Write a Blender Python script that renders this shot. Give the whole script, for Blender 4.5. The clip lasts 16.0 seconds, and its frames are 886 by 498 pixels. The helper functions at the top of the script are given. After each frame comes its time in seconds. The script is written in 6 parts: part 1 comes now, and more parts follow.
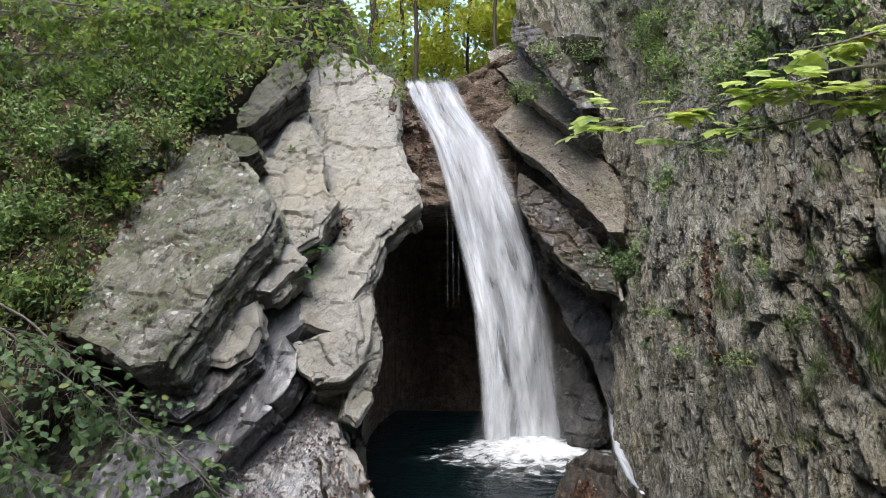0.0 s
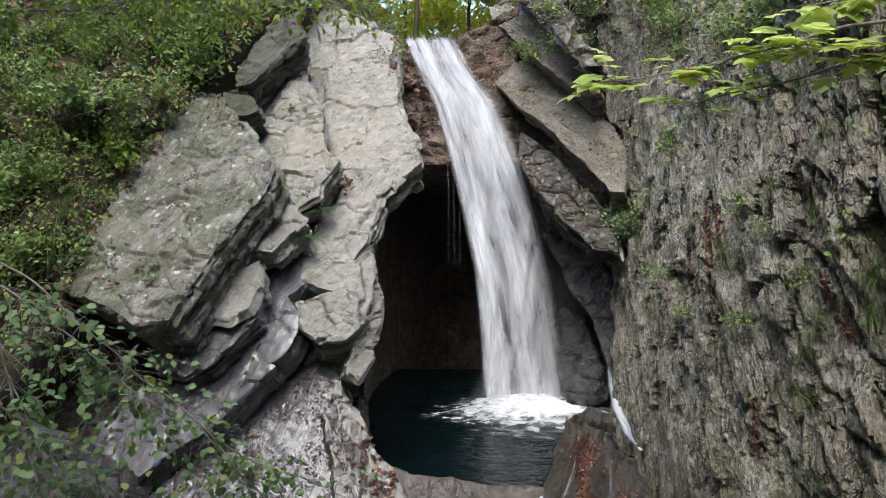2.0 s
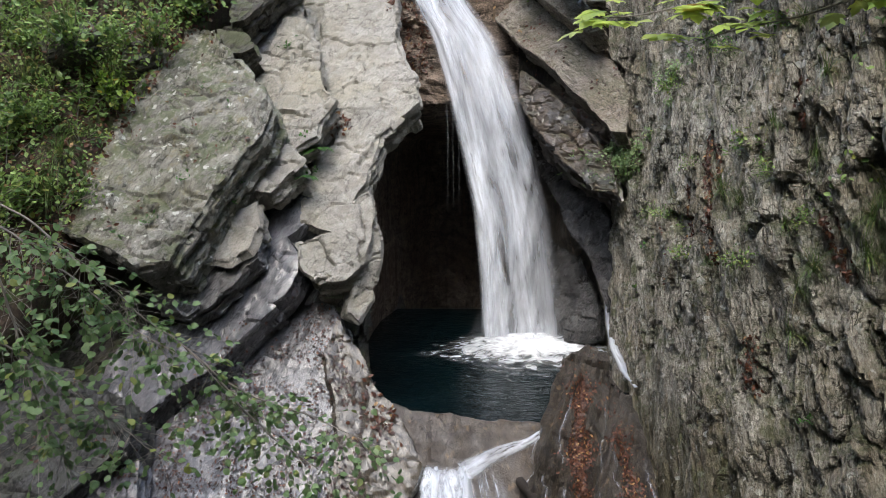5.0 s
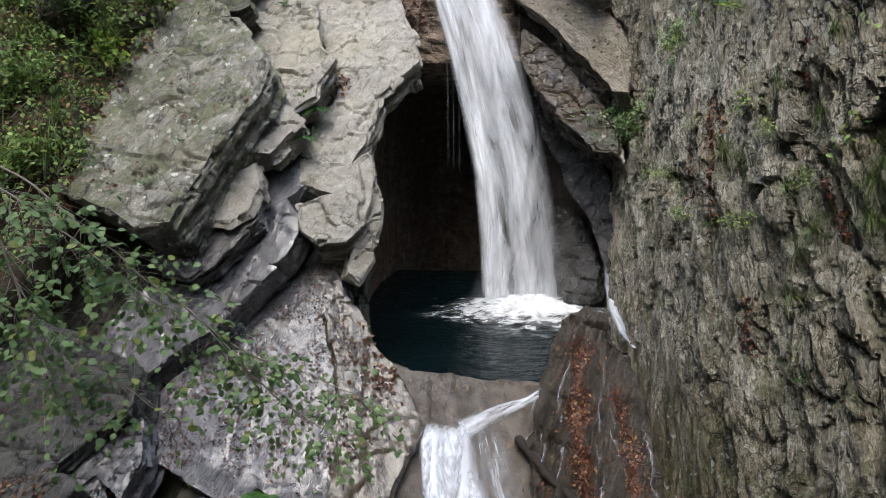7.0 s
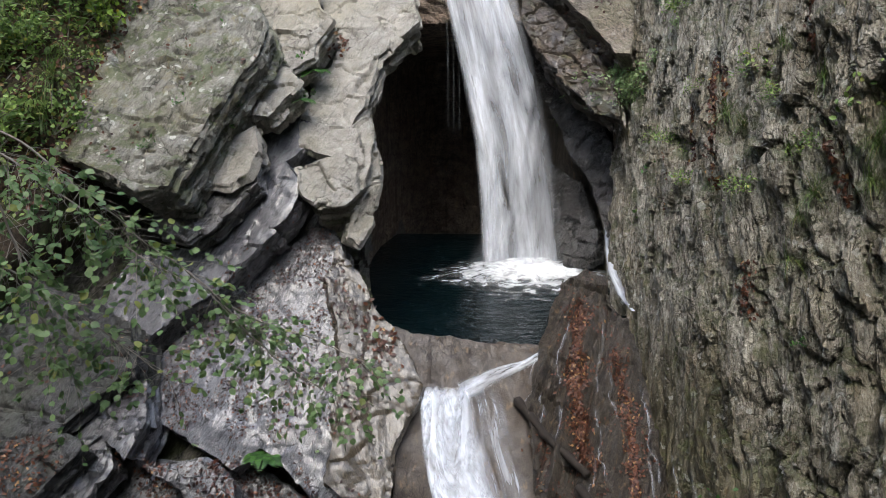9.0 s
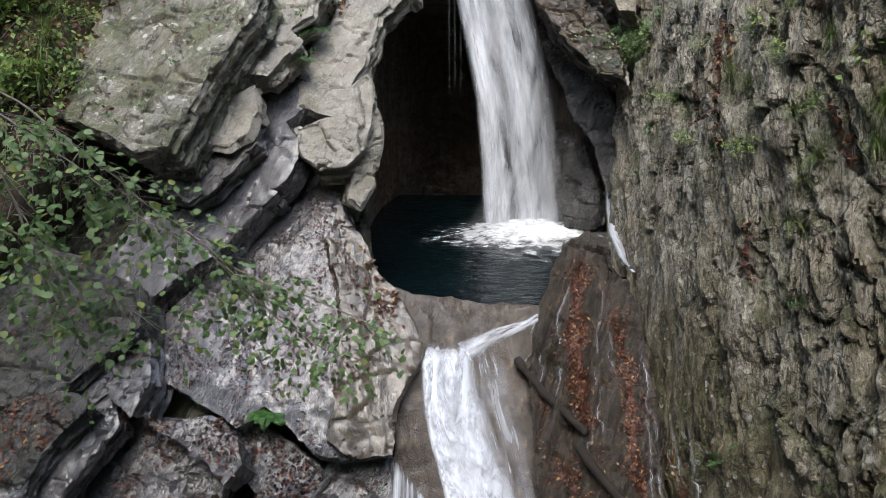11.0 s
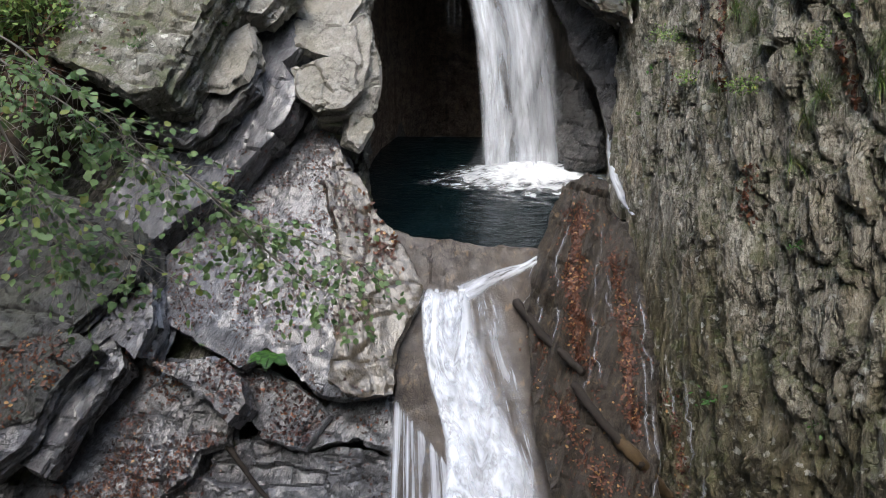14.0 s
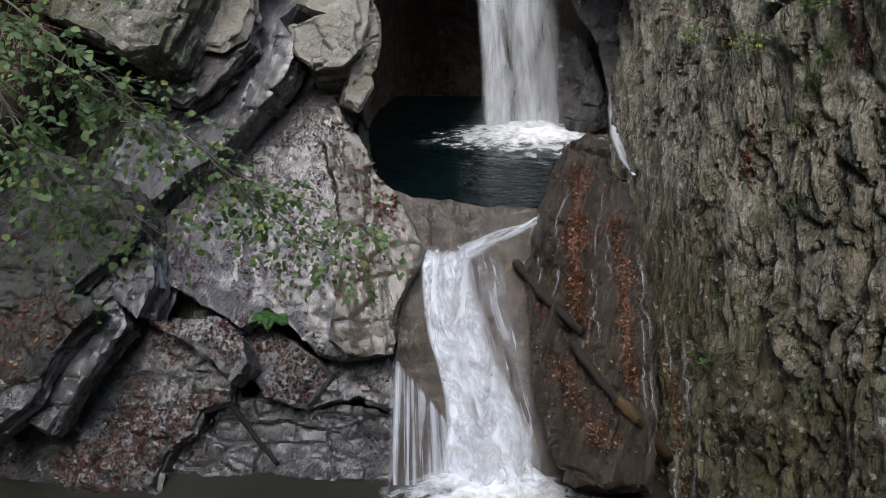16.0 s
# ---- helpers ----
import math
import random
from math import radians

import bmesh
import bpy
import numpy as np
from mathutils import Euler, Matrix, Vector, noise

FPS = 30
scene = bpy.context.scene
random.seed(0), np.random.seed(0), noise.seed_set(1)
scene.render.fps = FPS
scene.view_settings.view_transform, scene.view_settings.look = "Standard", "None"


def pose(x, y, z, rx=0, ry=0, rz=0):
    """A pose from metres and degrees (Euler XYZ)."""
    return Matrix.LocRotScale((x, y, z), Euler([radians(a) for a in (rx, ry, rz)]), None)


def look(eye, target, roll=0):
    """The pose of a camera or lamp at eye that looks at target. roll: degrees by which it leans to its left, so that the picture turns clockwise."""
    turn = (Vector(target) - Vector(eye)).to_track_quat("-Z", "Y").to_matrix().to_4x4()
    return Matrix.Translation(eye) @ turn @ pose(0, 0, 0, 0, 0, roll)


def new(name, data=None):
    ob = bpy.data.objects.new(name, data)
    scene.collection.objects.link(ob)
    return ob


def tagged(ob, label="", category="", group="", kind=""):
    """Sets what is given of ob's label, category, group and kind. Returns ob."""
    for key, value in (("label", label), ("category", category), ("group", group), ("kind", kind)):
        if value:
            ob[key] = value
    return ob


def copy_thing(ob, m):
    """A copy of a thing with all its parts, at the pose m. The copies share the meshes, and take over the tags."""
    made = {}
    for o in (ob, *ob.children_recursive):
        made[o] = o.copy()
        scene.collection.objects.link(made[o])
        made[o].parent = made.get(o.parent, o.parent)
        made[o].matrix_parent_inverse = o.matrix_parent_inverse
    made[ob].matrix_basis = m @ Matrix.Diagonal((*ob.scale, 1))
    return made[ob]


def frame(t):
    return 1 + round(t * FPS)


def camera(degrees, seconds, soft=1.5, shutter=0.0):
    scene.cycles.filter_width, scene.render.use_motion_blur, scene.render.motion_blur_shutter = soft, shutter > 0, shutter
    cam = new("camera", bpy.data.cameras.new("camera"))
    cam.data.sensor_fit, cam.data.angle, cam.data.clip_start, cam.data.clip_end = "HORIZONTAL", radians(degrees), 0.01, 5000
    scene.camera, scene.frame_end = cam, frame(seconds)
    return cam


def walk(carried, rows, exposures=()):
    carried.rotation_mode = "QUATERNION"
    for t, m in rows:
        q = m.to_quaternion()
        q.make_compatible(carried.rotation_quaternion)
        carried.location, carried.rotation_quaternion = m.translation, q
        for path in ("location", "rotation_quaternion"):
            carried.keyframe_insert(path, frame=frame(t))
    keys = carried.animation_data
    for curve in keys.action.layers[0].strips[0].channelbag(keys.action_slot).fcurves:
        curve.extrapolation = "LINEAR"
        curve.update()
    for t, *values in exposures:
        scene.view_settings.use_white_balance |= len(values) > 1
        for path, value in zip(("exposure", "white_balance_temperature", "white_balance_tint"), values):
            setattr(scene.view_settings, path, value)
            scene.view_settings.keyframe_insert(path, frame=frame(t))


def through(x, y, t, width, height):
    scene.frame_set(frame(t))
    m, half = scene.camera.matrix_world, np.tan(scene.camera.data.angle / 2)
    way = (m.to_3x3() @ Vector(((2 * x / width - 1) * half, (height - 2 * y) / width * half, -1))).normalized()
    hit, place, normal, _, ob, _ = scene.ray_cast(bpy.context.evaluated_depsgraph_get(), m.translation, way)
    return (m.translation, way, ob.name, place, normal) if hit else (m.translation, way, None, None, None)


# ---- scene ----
# ---------------------------------------------------------------- camera
EYE = 3.5  # metres above the upper pool
cam = camera(64.5, 16.0, soft=0.35)
TILTS = [(0.0, 0.0, 0.0), (0.5, 0.03, -0.76), (1.0, 0.05, -1.63), (1.5, 0.07, -2.38), (2.0, 0.09, -3.26), (2.5, 0.08, -4.05),
         (3.0, 0.05, -4.92), (3.5, 0.02, -5.68), (4.0, 0.01, -6.52), (6.5, 0.03, -10.415), (7.0, 0.03, -11.24), (7.5, 0.03, -11.95),
         (8.0, 0.02, -12.78), (8.5, 0.02, -13.49), (11.0, 0.12, -17.37), (11.5, 0.13, -18.15), (12.0, 0.145, -18.93), (12.5, 0.14, -19.71),
         (13.0, 0.11, -20.5), (13.5, 0.07, -21.275), (14.0, 0.05, -22.05), (14.5, 0.014, -22.87), (15.0, 0.04, -23.66), (15.5, 0.05, -24.46),
         (16.0, 0.06, -25.265)]
walk(cam, [(t, pose(0, 0, EYE, 90 + pitch, 0, yaw)) for t, yaw, pitch in TILTS],
     exposures=[(0.0, 2.12, 6400, 7), (8.0, 2.06, 6400, 7), (15.0, 2.14, 6400, 7), (16.0, 1.62, 6400, 7)])

# ---------------------------------------------------------------- sky and sun
world = bpy.data.worlds.new("overcast_sky")
scene.world = world
world.use_nodes = True
wn = world.node_tree.nodes
sky = wn.new("ShaderNodeTexSky")
sky.sky_type, sky.sun_disc = "NISHITA", False
sky.sun_elevation, sky.sun_rotation = radians(62), radians(200)
sky.air_density, sky.dust_density, sky.ozone_density = 1.0, 2.5, 1.0
wn["Background"].inputs["Strength"].default_value = 0.15
world.node_tree.links.new(sky.outputs[0], wn["Background"].inputs["Color"])
sun = new("sun", bpy.data.lights.new("sun", "SUN"))
sun.data.energy, sun.data.angle, sun.data.color = 0.45, radians(40), (1.0, 0.97, 0.93)
sun.matrix_world = look((-5, -8, 26), (0, 8, 0))


# ---------------------------------------------------------------- noise on arrays of points
_perm = np.random.RandomState(5).permutation(256)
_perm = np.concatenate([_perm, _perm, _perm])
_grad = np.random.RandomState(6).normal(size=(256, 3))
_grad /= np.linalg.norm(_grad, axis=1)[:, None]


def pn(p):
    """Gradient noise, about -0.6 to 0.6, at the rows of p."""
    i = np.floor(p).astype(np.int64)
    f = p - i
    i &= 255
    w = f * f * f * (f * (f * 6 - 15) + 10)
    out = np.zeros(len(p))
    for dx in (0, 1):
        for dy in (0, 1):
            for dz in (0, 1):
                h = _perm[_perm[_perm[i[:, 0] + dx] + i[:, 1] + dy] + i[:, 2] + dz]
                g = (_grad[h] * (f - (dx, dy, dz))).sum(1)
                out += g * np.where(dx, w[:, 0], 1 - w[:, 0]) * np.where(dy, w[:, 1], 1 - w[:, 1]) * np.where(dz, w[:, 2], 1 - w[:, 2])
    return out


def fbm(p, octaves=4, gain=0.5):
    total, amp = np.zeros(len(p)), 1.0
    for k in range(octaves):
        total += amp * pn(p * 2.03 ** k + 17.3 * k)
        amp *= gain
    return total


def ridge(p, octaves=3, gain=0.5):
    """Sharp-crested noise, 0 to about 1."""
    total, amp = np.zeros(len(p)), 1.0
    for k in range(octaves):
        total += amp * (1 - np.abs(pn(p * 2.1 ** k + 9.1 * k)) * 2.2)
        amp *= gain
    return total / 1.7


def blocks(p, seed=0, tilt=0.5):
    """Broken rock: each cell has its own height and slope. Gives the height and the distance from the cell's joints."""
    i = np.floor(p).astype(np.int64)
    best, second = np.full(len(p), 9.0), np.full(len(p), 9.0)
    height = np.zeros(len(p))
    for dx in (-1, 0, 1):
        for dy in (-1, 0, 1):
            for dz in (-1, 0, 1):
                c = i + (dx, dy, dz)
                h = _perm[_perm[_perm[(c[:, 0] + seed) & 255] + (c[:, 1] & 255)] + (c[:, 2] & 255)]
                feature = c + 0.5 + 0.42 * _grad[h]
                rel = p - feature
                d = np.abs(rel).max(1) * 0.5 + np.sqrt((rel * rel).sum(1)) * 0.6
                value = _grad[(h * 7 + 13) & 255][:, 0] + tilt * (rel * _grad[(h * 3 + 5) & 255]).sum(1)
                near = d < best
                second = np.where(near, best, np.minimum(second, d))
                height = np.where(near, value, height)
                best = np.where(near, d, best)
    return height, second - best


def smooth(a, b, x):
    t = np.clip((x - a) / (b - a), 0, 1)
    return t * t * (3 - 2 * t)


# ---------------------------------------------------------------- meshes
def mesh_of(name, verts, faces, material, smooth_shade=True):
    """A mesh from arrays: verts (n, 3), faces (m, 3) or (m, 4)."""
    verts, faces = np.asarray(verts, np.float32), np.asarray(faces, np.int32)
    me = bpy.data.meshes.new(name)
    me.vertices.add(len(verts))
    me.vertices.foreach_set("co", verts.ravel())
    k = faces.shape[1]
    me.loops.add(faces.size)
    me.loops.foreach_set("vertex_index", faces.ravel())
    me.polygons.add(len(faces))
    me.polygons.foreach_set("loop_start", np.arange(0, faces.size, k, dtype=np.int32))
    me.polygons.foreach_set("loop_total", np.full(len(faces), k, np.int32))
    me.polygons.foreach_set("use_smooth", np.full(len(faces), smooth_shade))
    me.update(calc_edges=True)
    me.validate()
    if material:
        me.materials.append(material)
    return me


def thing(name, label, category, group="", kind="", place=(0, 0, 0)):
    ob = new(name)
    ob.empty_display_size = 0.1
    ob.location = place
    return tagged(ob, label, category, group, kind)


def part_mesh(name, me, parent, label=""):
    """A mesh in world coordinates, as one part under a thing that stands unturned."""
    ob = new(name, me)
    ob.parent = parent
    root, off = parent, Vector(parent.location)
    while root.parent:
        root = root.parent
        off += Vector(root.location)
    ob.location = -off if not parent.data else (0, 0, 0)
    return tagged(ob, label)


def grid_faces(m, n):
    i = np.arange(m * n).reshape(m, n)
    return np.stack([i[:-1, :-1], i[1:, :-1], i[1:, 1:], i[:-1, 1:]], -1).reshape(-1, 4)


def sheet(name, P, material, uv=None, flip=False):
    m, n = P.shape[:2]
    F = grid_faces(m, n)
    if flip:
        F = F[:, ::-1]
    me = mesh_of(name, P.reshape(-1, 3), F, material)
    if uv is not None:
        layer = me.uv_layers.new(name="flow")
        li = np.empty(len(me.loops), np.int32)
        me.loops.foreach_get("vertex_index", li)
        layer.data.foreach_set("uv", uv.reshape(-1, 2)[li].astype(np.float32).ravel())
        way = np.stack([np.repeat(np.linspace(0, 1, m), n), np.zeros(m * n)], 1)
        me.uv_layers.new(name="ends").data.foreach_set("uv", way[li].astype(np.float32).ravel())
    return me


def normals_of(me):
    out = np.empty(len(me.vertices) * 3, np.float32)
    me.vertices.foreach_get("normal", out)
    return out.reshape(-1, 3)


def coords_of(me):
    out = np.empty(len(me.vertices) * 3, np.float32)
    me.vertices.foreach_get("co", out)
    return out.reshape(-1, 3).astype(float)


def axes(n):
    """The unit normal of a bedding plane, its level axis and its up-slope axis."""
    n = Vector(n).normalized()
    a = Vector((0, 0, 1)).cross(n).normalized()
    if a.x < 0:
        a = -a
    b = n.cross(a)
    return np.array(n), np.array(a), np.array(b if b.z > 0 else -b)


def rough_outline(points, step, amount, rng):
    """The outline broken into short uneven edges, as rock splits."""
    out = []
    for k, p in enumerate(points):
        q = points[(k + 1) % len(points)]
        p, q = np.array(p), np.array(q)
        length = np.linalg.norm(q - p)
        count = max(1, int(length / step))
        side = np.array((q[1] - p[1], p[0] - q[0])) / max(length, 1e-6)
        for j in range(count):
            t = (j + (rng.uniform(-0.25, 0.25) if j else 0)) / count
            out.append(p + (q - p) * t + side * rng.uniform(-amount, amount))
    return out


def swollen(points, by):
    """The outline moved outwards by a little, so that neighbouring slabs lap over each other."""
    q = np.array(points, float)
    ahead, back = np.roll(q, -1, 0) - q, q - np.roll(q, 1, 0)
    way = ahead / np.linalg.norm(ahead, axis=1)[:, None] + back / np.linalg.norm(back, axis=1)[:, None]
    side = np.stack([way[:, 1], -way[:, 0]], 1)
    side /= np.maximum(np.linalg.norm(side, axis=1)[:, None], 0.5)
    area = (q[:, 0] * np.roll(q[:, 1], -1) - np.roll(q[:, 0], -1) * q[:, 1]).sum()
    return [tuple(p) for p in q + side * by * (1 if area > 0 else -1)]


ROCKS = []  # meshes on which leaves and plants come to rest


def slab_mesh(name, plane, thick, material, voxel=0.035, seed=1, dome=0.0, amp=1.0, layers=5, groove=1.0, chips=(1.5, 1.5, 15.0), tiers=0.2, undercut=0.6, grow=0.015, jag=0.55, facets=1.0, flute=0.0):
    """A split slab of bedded rock: rough outline, layered sides, weathered skin."""
    normal, c, outline = plane
    n, a, b = axes(normal)
    outline = swollen(outline, grow)
    rng = np.random.RandomState(seed)
    base = np.array(rough_outline(rough_outline(outline, 0.30, 0.06 * jag, rng), 0.10, 0.025 * jag, rng))
    run = np.roll(base, -3, 0) - np.roll(base, 3, 0)
    out = np.stack([run[:, 1], -run[:, 0]], 1) / np.maximum(np.linalg.norm(run, axis=1), 1e-6)[:, None]
    if (base[:, 0] * np.roll(base[:, 1], -1) - np.roll(base[:, 0], -1) * base[:, 1]).sum() < 0:
        out = -out
    way = np.cumsum(np.linalg.norm(np.diff(base, axis=0, prepend=base[:1]), axis=1))
    # one closed shell: ring under ring, each bed set back or proud of the one above
    rings, top = [], 0.0
    for layer in range(layers):
        low = top - thick * (1 / layers) * rng.uniform(0.6, 1.4) if layer < layers - 1 else -thick
        shrink = -undercut * (0.0, 0.04, 0.02, 0.10, 0.14, 0.22)[layer % 6] * rng.uniform(0.6, 1.4)
        wave = np.stack([way * 2.2, np.full(len(way), 3.1 * layer + seed), np.zeros(len(way))], 1)
        ring = base + out * (shrink + 0.05 * jag * np.round(3 * pn(wave)) / 1.5 * (layer > 0))[:, None]
        rings += [(ring, top), (ring, low)]
        top = low
    bm = bmesh.new()
    made_rings = [[bm.verts.new((*q, z)) for q in ring] for ring, z in rings]
    bm.faces.new(made_rings[0])
    bm.faces.new(made_rings[-1][::-1])
    k = len(base)
    for over, under in zip(made_rings[:-1], made_rings[1:]):
        for j in range(k):
            bm.faces.new((under[j], under[(j + 1) % k], over[(j + 1) % k], over[j]))
    bmesh.ops.recalc_face_normals(bm, faces=bm.faces)
    me = bpy.data.meshes.new("raw")
    bm.to_mesh(me)
    bm.free()
    ob = new("raw", me)
    mod = ob.modifiers.new("remesh", "REMESH")
    mod.mode, mod.scale, mod.sharpness, mod.use_remove_disconnected = "SHARP", 0.95, 1.0, True
    span = np.ptp(base, axis=0).max()
    mod.octree_depth = int(round(math.log2(span / 0.95 / voxel)))
    made = bpy.data.meshes.new_from_object(ob.evaluated_get(bpy.context.evaluated_depsgraph_get()))
    bpy.data.objects.remove(ob)
    bpy.data.meshes.remove(me)
    q = coords_of(made)
    made.vertices.foreach_set("co", (q[:, :1] * a + q[:, 1:2] * b + (q[:, 2:] + c) * n).astype(np.float32).ravel())
    if np.dot(np.cross(a, b), n) < 0:
        made.flip_normals()
    made.update()
    made.name = name
    made.materials.clear()
    made.materials.append(material)
    p, nor = coords_of(made), normals_of(made).astype(float)
    local = np.stack([p @ a, p @ b, p @ n], 1)
    face = np.clip(nor @ n, 0, 1) ** 2
    d = 0.03 * fbm(p * 0.9 + seed, 3) + 0.010 * fbm(p * 6 + seed, 3)
    d += (1 - face) * 0.035 * fbm(local * (2.5, 2.5, 5) + seed, 2)
    crack = np.clip(1 - np.abs(pn(local * (1.1, 2.6, 1) + seed * 3.1)) * 14, 0, 1) * smooth(-0.05, 0.2, pn(local * 0.8 + seed))
    d -= groove * face * 0.05 * crack
    wander = 0.5 * np.stack([pn(p * 2.3 + 3), pn(p * 2.3 + 8), pn(p * 2.3 + 15)], 1)
    for size, deep in (((0.8, 1.3, 0.5), 0.030), ((2.4, 3.6, 1.0), 0.012)):
        steps = fbm(local * size + 5.5 * seed + wander * 0.6, 3) * 5
        whole = np.floor(steps)
        d += tiers * deep * face * (whole + smooth(0.82, 1.0, steps - whole))
    # flat broken facets on the skin, with sharp creases between them
    facets = facets * min(1.0, span / 2.6)
    for size, deep in (((0.9, 1.1, 0.4), 0.050), ((2.6, 3.0, 1.0), 0.022), ((7.5, 8.5, 3.0), 0.008)):
        chip, joint = blocks(local * size + 2.7 * seed + 0.5 * wander, seed + 9, 1.5)
        d += facets * deep * face * (chip - 0.9 * smooth(0.05, 0.0, joint))
    if flute:
        d += flute * face * (ridge(local * (2.6, 0.3, 0.5) + seed + 0.3 * wander, 2) - 0.5)
        d += 0.3 * flute * face * (ridge(local * (9.0, 0.7, 1.0) + seed + 0.3 * wander, 2) - 0.5)
    chip, joint = blocks(local * chips + seed, seed, 0.8)
    side = 1 - face * 0.75
    d += side * (0.045 * chip - 0.03 * smooth(0.08, 0.0, joint))
    chip, joint = blocks(local * np.array(chips) * 3.3 + seed, seed + 3, 0.8)
    d += (0.35 + 0.65 * side) * (0.008 * chip - 0.010 * smooth(0.08, 0.0, joint))
    p += nor * (d * amp)[:, None]
    if dome:
        mid = np.mean(outline, axis=0)
        size = np.abs(np.array(outline) - mid).max(0)
        r2 = ((local[:, :2] - mid) / size) ** 2
        p -= n * (dome * r2.sum(1))[:, None]
    made.vertices.foreach_set("co", p.astype(np.float32).ravel())
    made.polygons.foreach_set("use_smooth", np.ones(len(made.polygons), bool))
    made.update()
    made.set_sharp_from_angle(angle=radians(28))
    ROCKS.append(made)
    return made


# ---------------------------------------------------------------- materials
class Nodes:
    """A short way to write node materials."""

    def __init__(self, name):
        self.mat = bpy.data.materials.new(name)
        self.mat.use_nodes = True
        self.tree = self.mat.node_tree
        self.bsdf = self.tree.nodes["Principled BSDF"]
        self.out = self.tree.nodes["Material Output"]
        self.pos = self.tree.nodes.new("ShaderNodeNewGeometry").outputs["Position"]

    def add(self, kind, **values):
        node = self.tree.nodes.new("ShaderNode" + kind)
        for key, value in values.items():
            if key in node.inputs:
                self.put(value, node.inputs[key])
        return node

    def put(self, value, socket):
        if isinstance(value, bpy.types.NodeSocket):
            self.tree.links.new(value, socket)
        else:
            socket.default_value = value

    def scaled(self, vec, scale, turn=(0, 0, 0)):
        if any(turn):  # turned first, then drawn out along the turned axes
            r = self.add("Mapping")
            self.put(vec, r.inputs["Vector"])
            r.inputs["Rotation"].default_value = [radians(v) for v in turn]
            vec = r.outputs[0]
        m = self.add("Mapping")
        self.put(vec, m.inputs["Vector"])
        m.inputs["Scale"].default_value = scale
        return m.outputs[0]

    def noise(self, vec, scale, detail=6.0, rough=0.6, distort=0.0):
        n = self.add("TexNoise", Scale=scale, Detail=detail, Roughness=rough, Distortion=distort)
        self.put(vec, n.inputs["Vector"])
        return n.outputs["Fac"]

    def ridged(self, vec, scale, detail=6.0, rough=0.6):
        n = self.add("TexNoise", Scale=scale, Detail=detail, Roughness=rough, Offset=0.9, Gain=2.0)
        n.noise_type = "RIDGED_MULTIFRACTAL"
        n.normalize = True
        self.put(vec, n.inputs["Vector"])
        return n.outputs["Fac"]

    def cracks(self, vec, scale, randomness=1.0):
        n = self.add("TexVoronoi", Scale=scale, Randomness=randomness)
        n.feature = "DISTANCE_TO_EDGE"
        self.put(vec, n.inputs["Vector"])
        return n.outputs["Distance"]

    def cells(self, vec, scale):
        n = self.add("TexVoronoi", Scale=scale)
        self.put(vec, n.inputs["Vector"])
        return n.outputs["Distance"]

    def ramp(self, fac, *stops):
        r = self.add("ValToRGB")
        self.put(fac, r.inputs[0])
        el = r.color_ramp.elements
        while len(el) < len(stops):
            el.new(0.5)
        for e, (at, col) in zip(el, stops):
            e.position = at
            e.color = (*col, 1) if isinstance(col, tuple) else (col, col, col, 1)
        return r.outputs[0]

    def mix(self, fac, one, two, blend="MIX"):
        m = self.tree.nodes.new("ShaderNodeMix")
        m.data_type, m.blend_type = "RGBA", blend
        self.put(fac, m.inputs[0])
        for v, s in ((one, m.inputs[6]), (two, m.inputs[7])):
            self.put((*v, 1) if isinstance(v, tuple) else v, s)
        return m.outputs[2]

    def math(self, op, one, two=0.0, clamp=False):
        m = self.add("Math")
        m.operation, m.use_clamp = op, clamp
        self.put(one, m.inputs[0])
        self.put(two, m.inputs[1])
        return m.outputs[0]

    def bump(self, height, strength=0.5, distance=0.02, under=None):
        b = self.add("Bump", Strength=strength, Distance=distance)
        self.put(height, b.inputs["Height"])
        if under:
            self.put(under, b.inputs["Normal"])
        return b.outputs[0]

    def up(self):
        g = self.add("NewGeometry")
        s = self.add("SeparateXYZ")
        self.put(g.outputs["Normal"], s.inputs[0])
        return s.outputs["Z"]

    def done(self, color, rough, normal=None, **more):
        for key, v in (("Base Color", color), ("Roughness", rough), *more.items()):
            self.put((*v, 1) if isinstance(v, tuple) and len(v) == 3 else v, self.bsdf.inputs[key.replace("_", " ")])
        if normal:
            self.put(normal, self.bsdf.inputs["Normal"])
        return self.mat


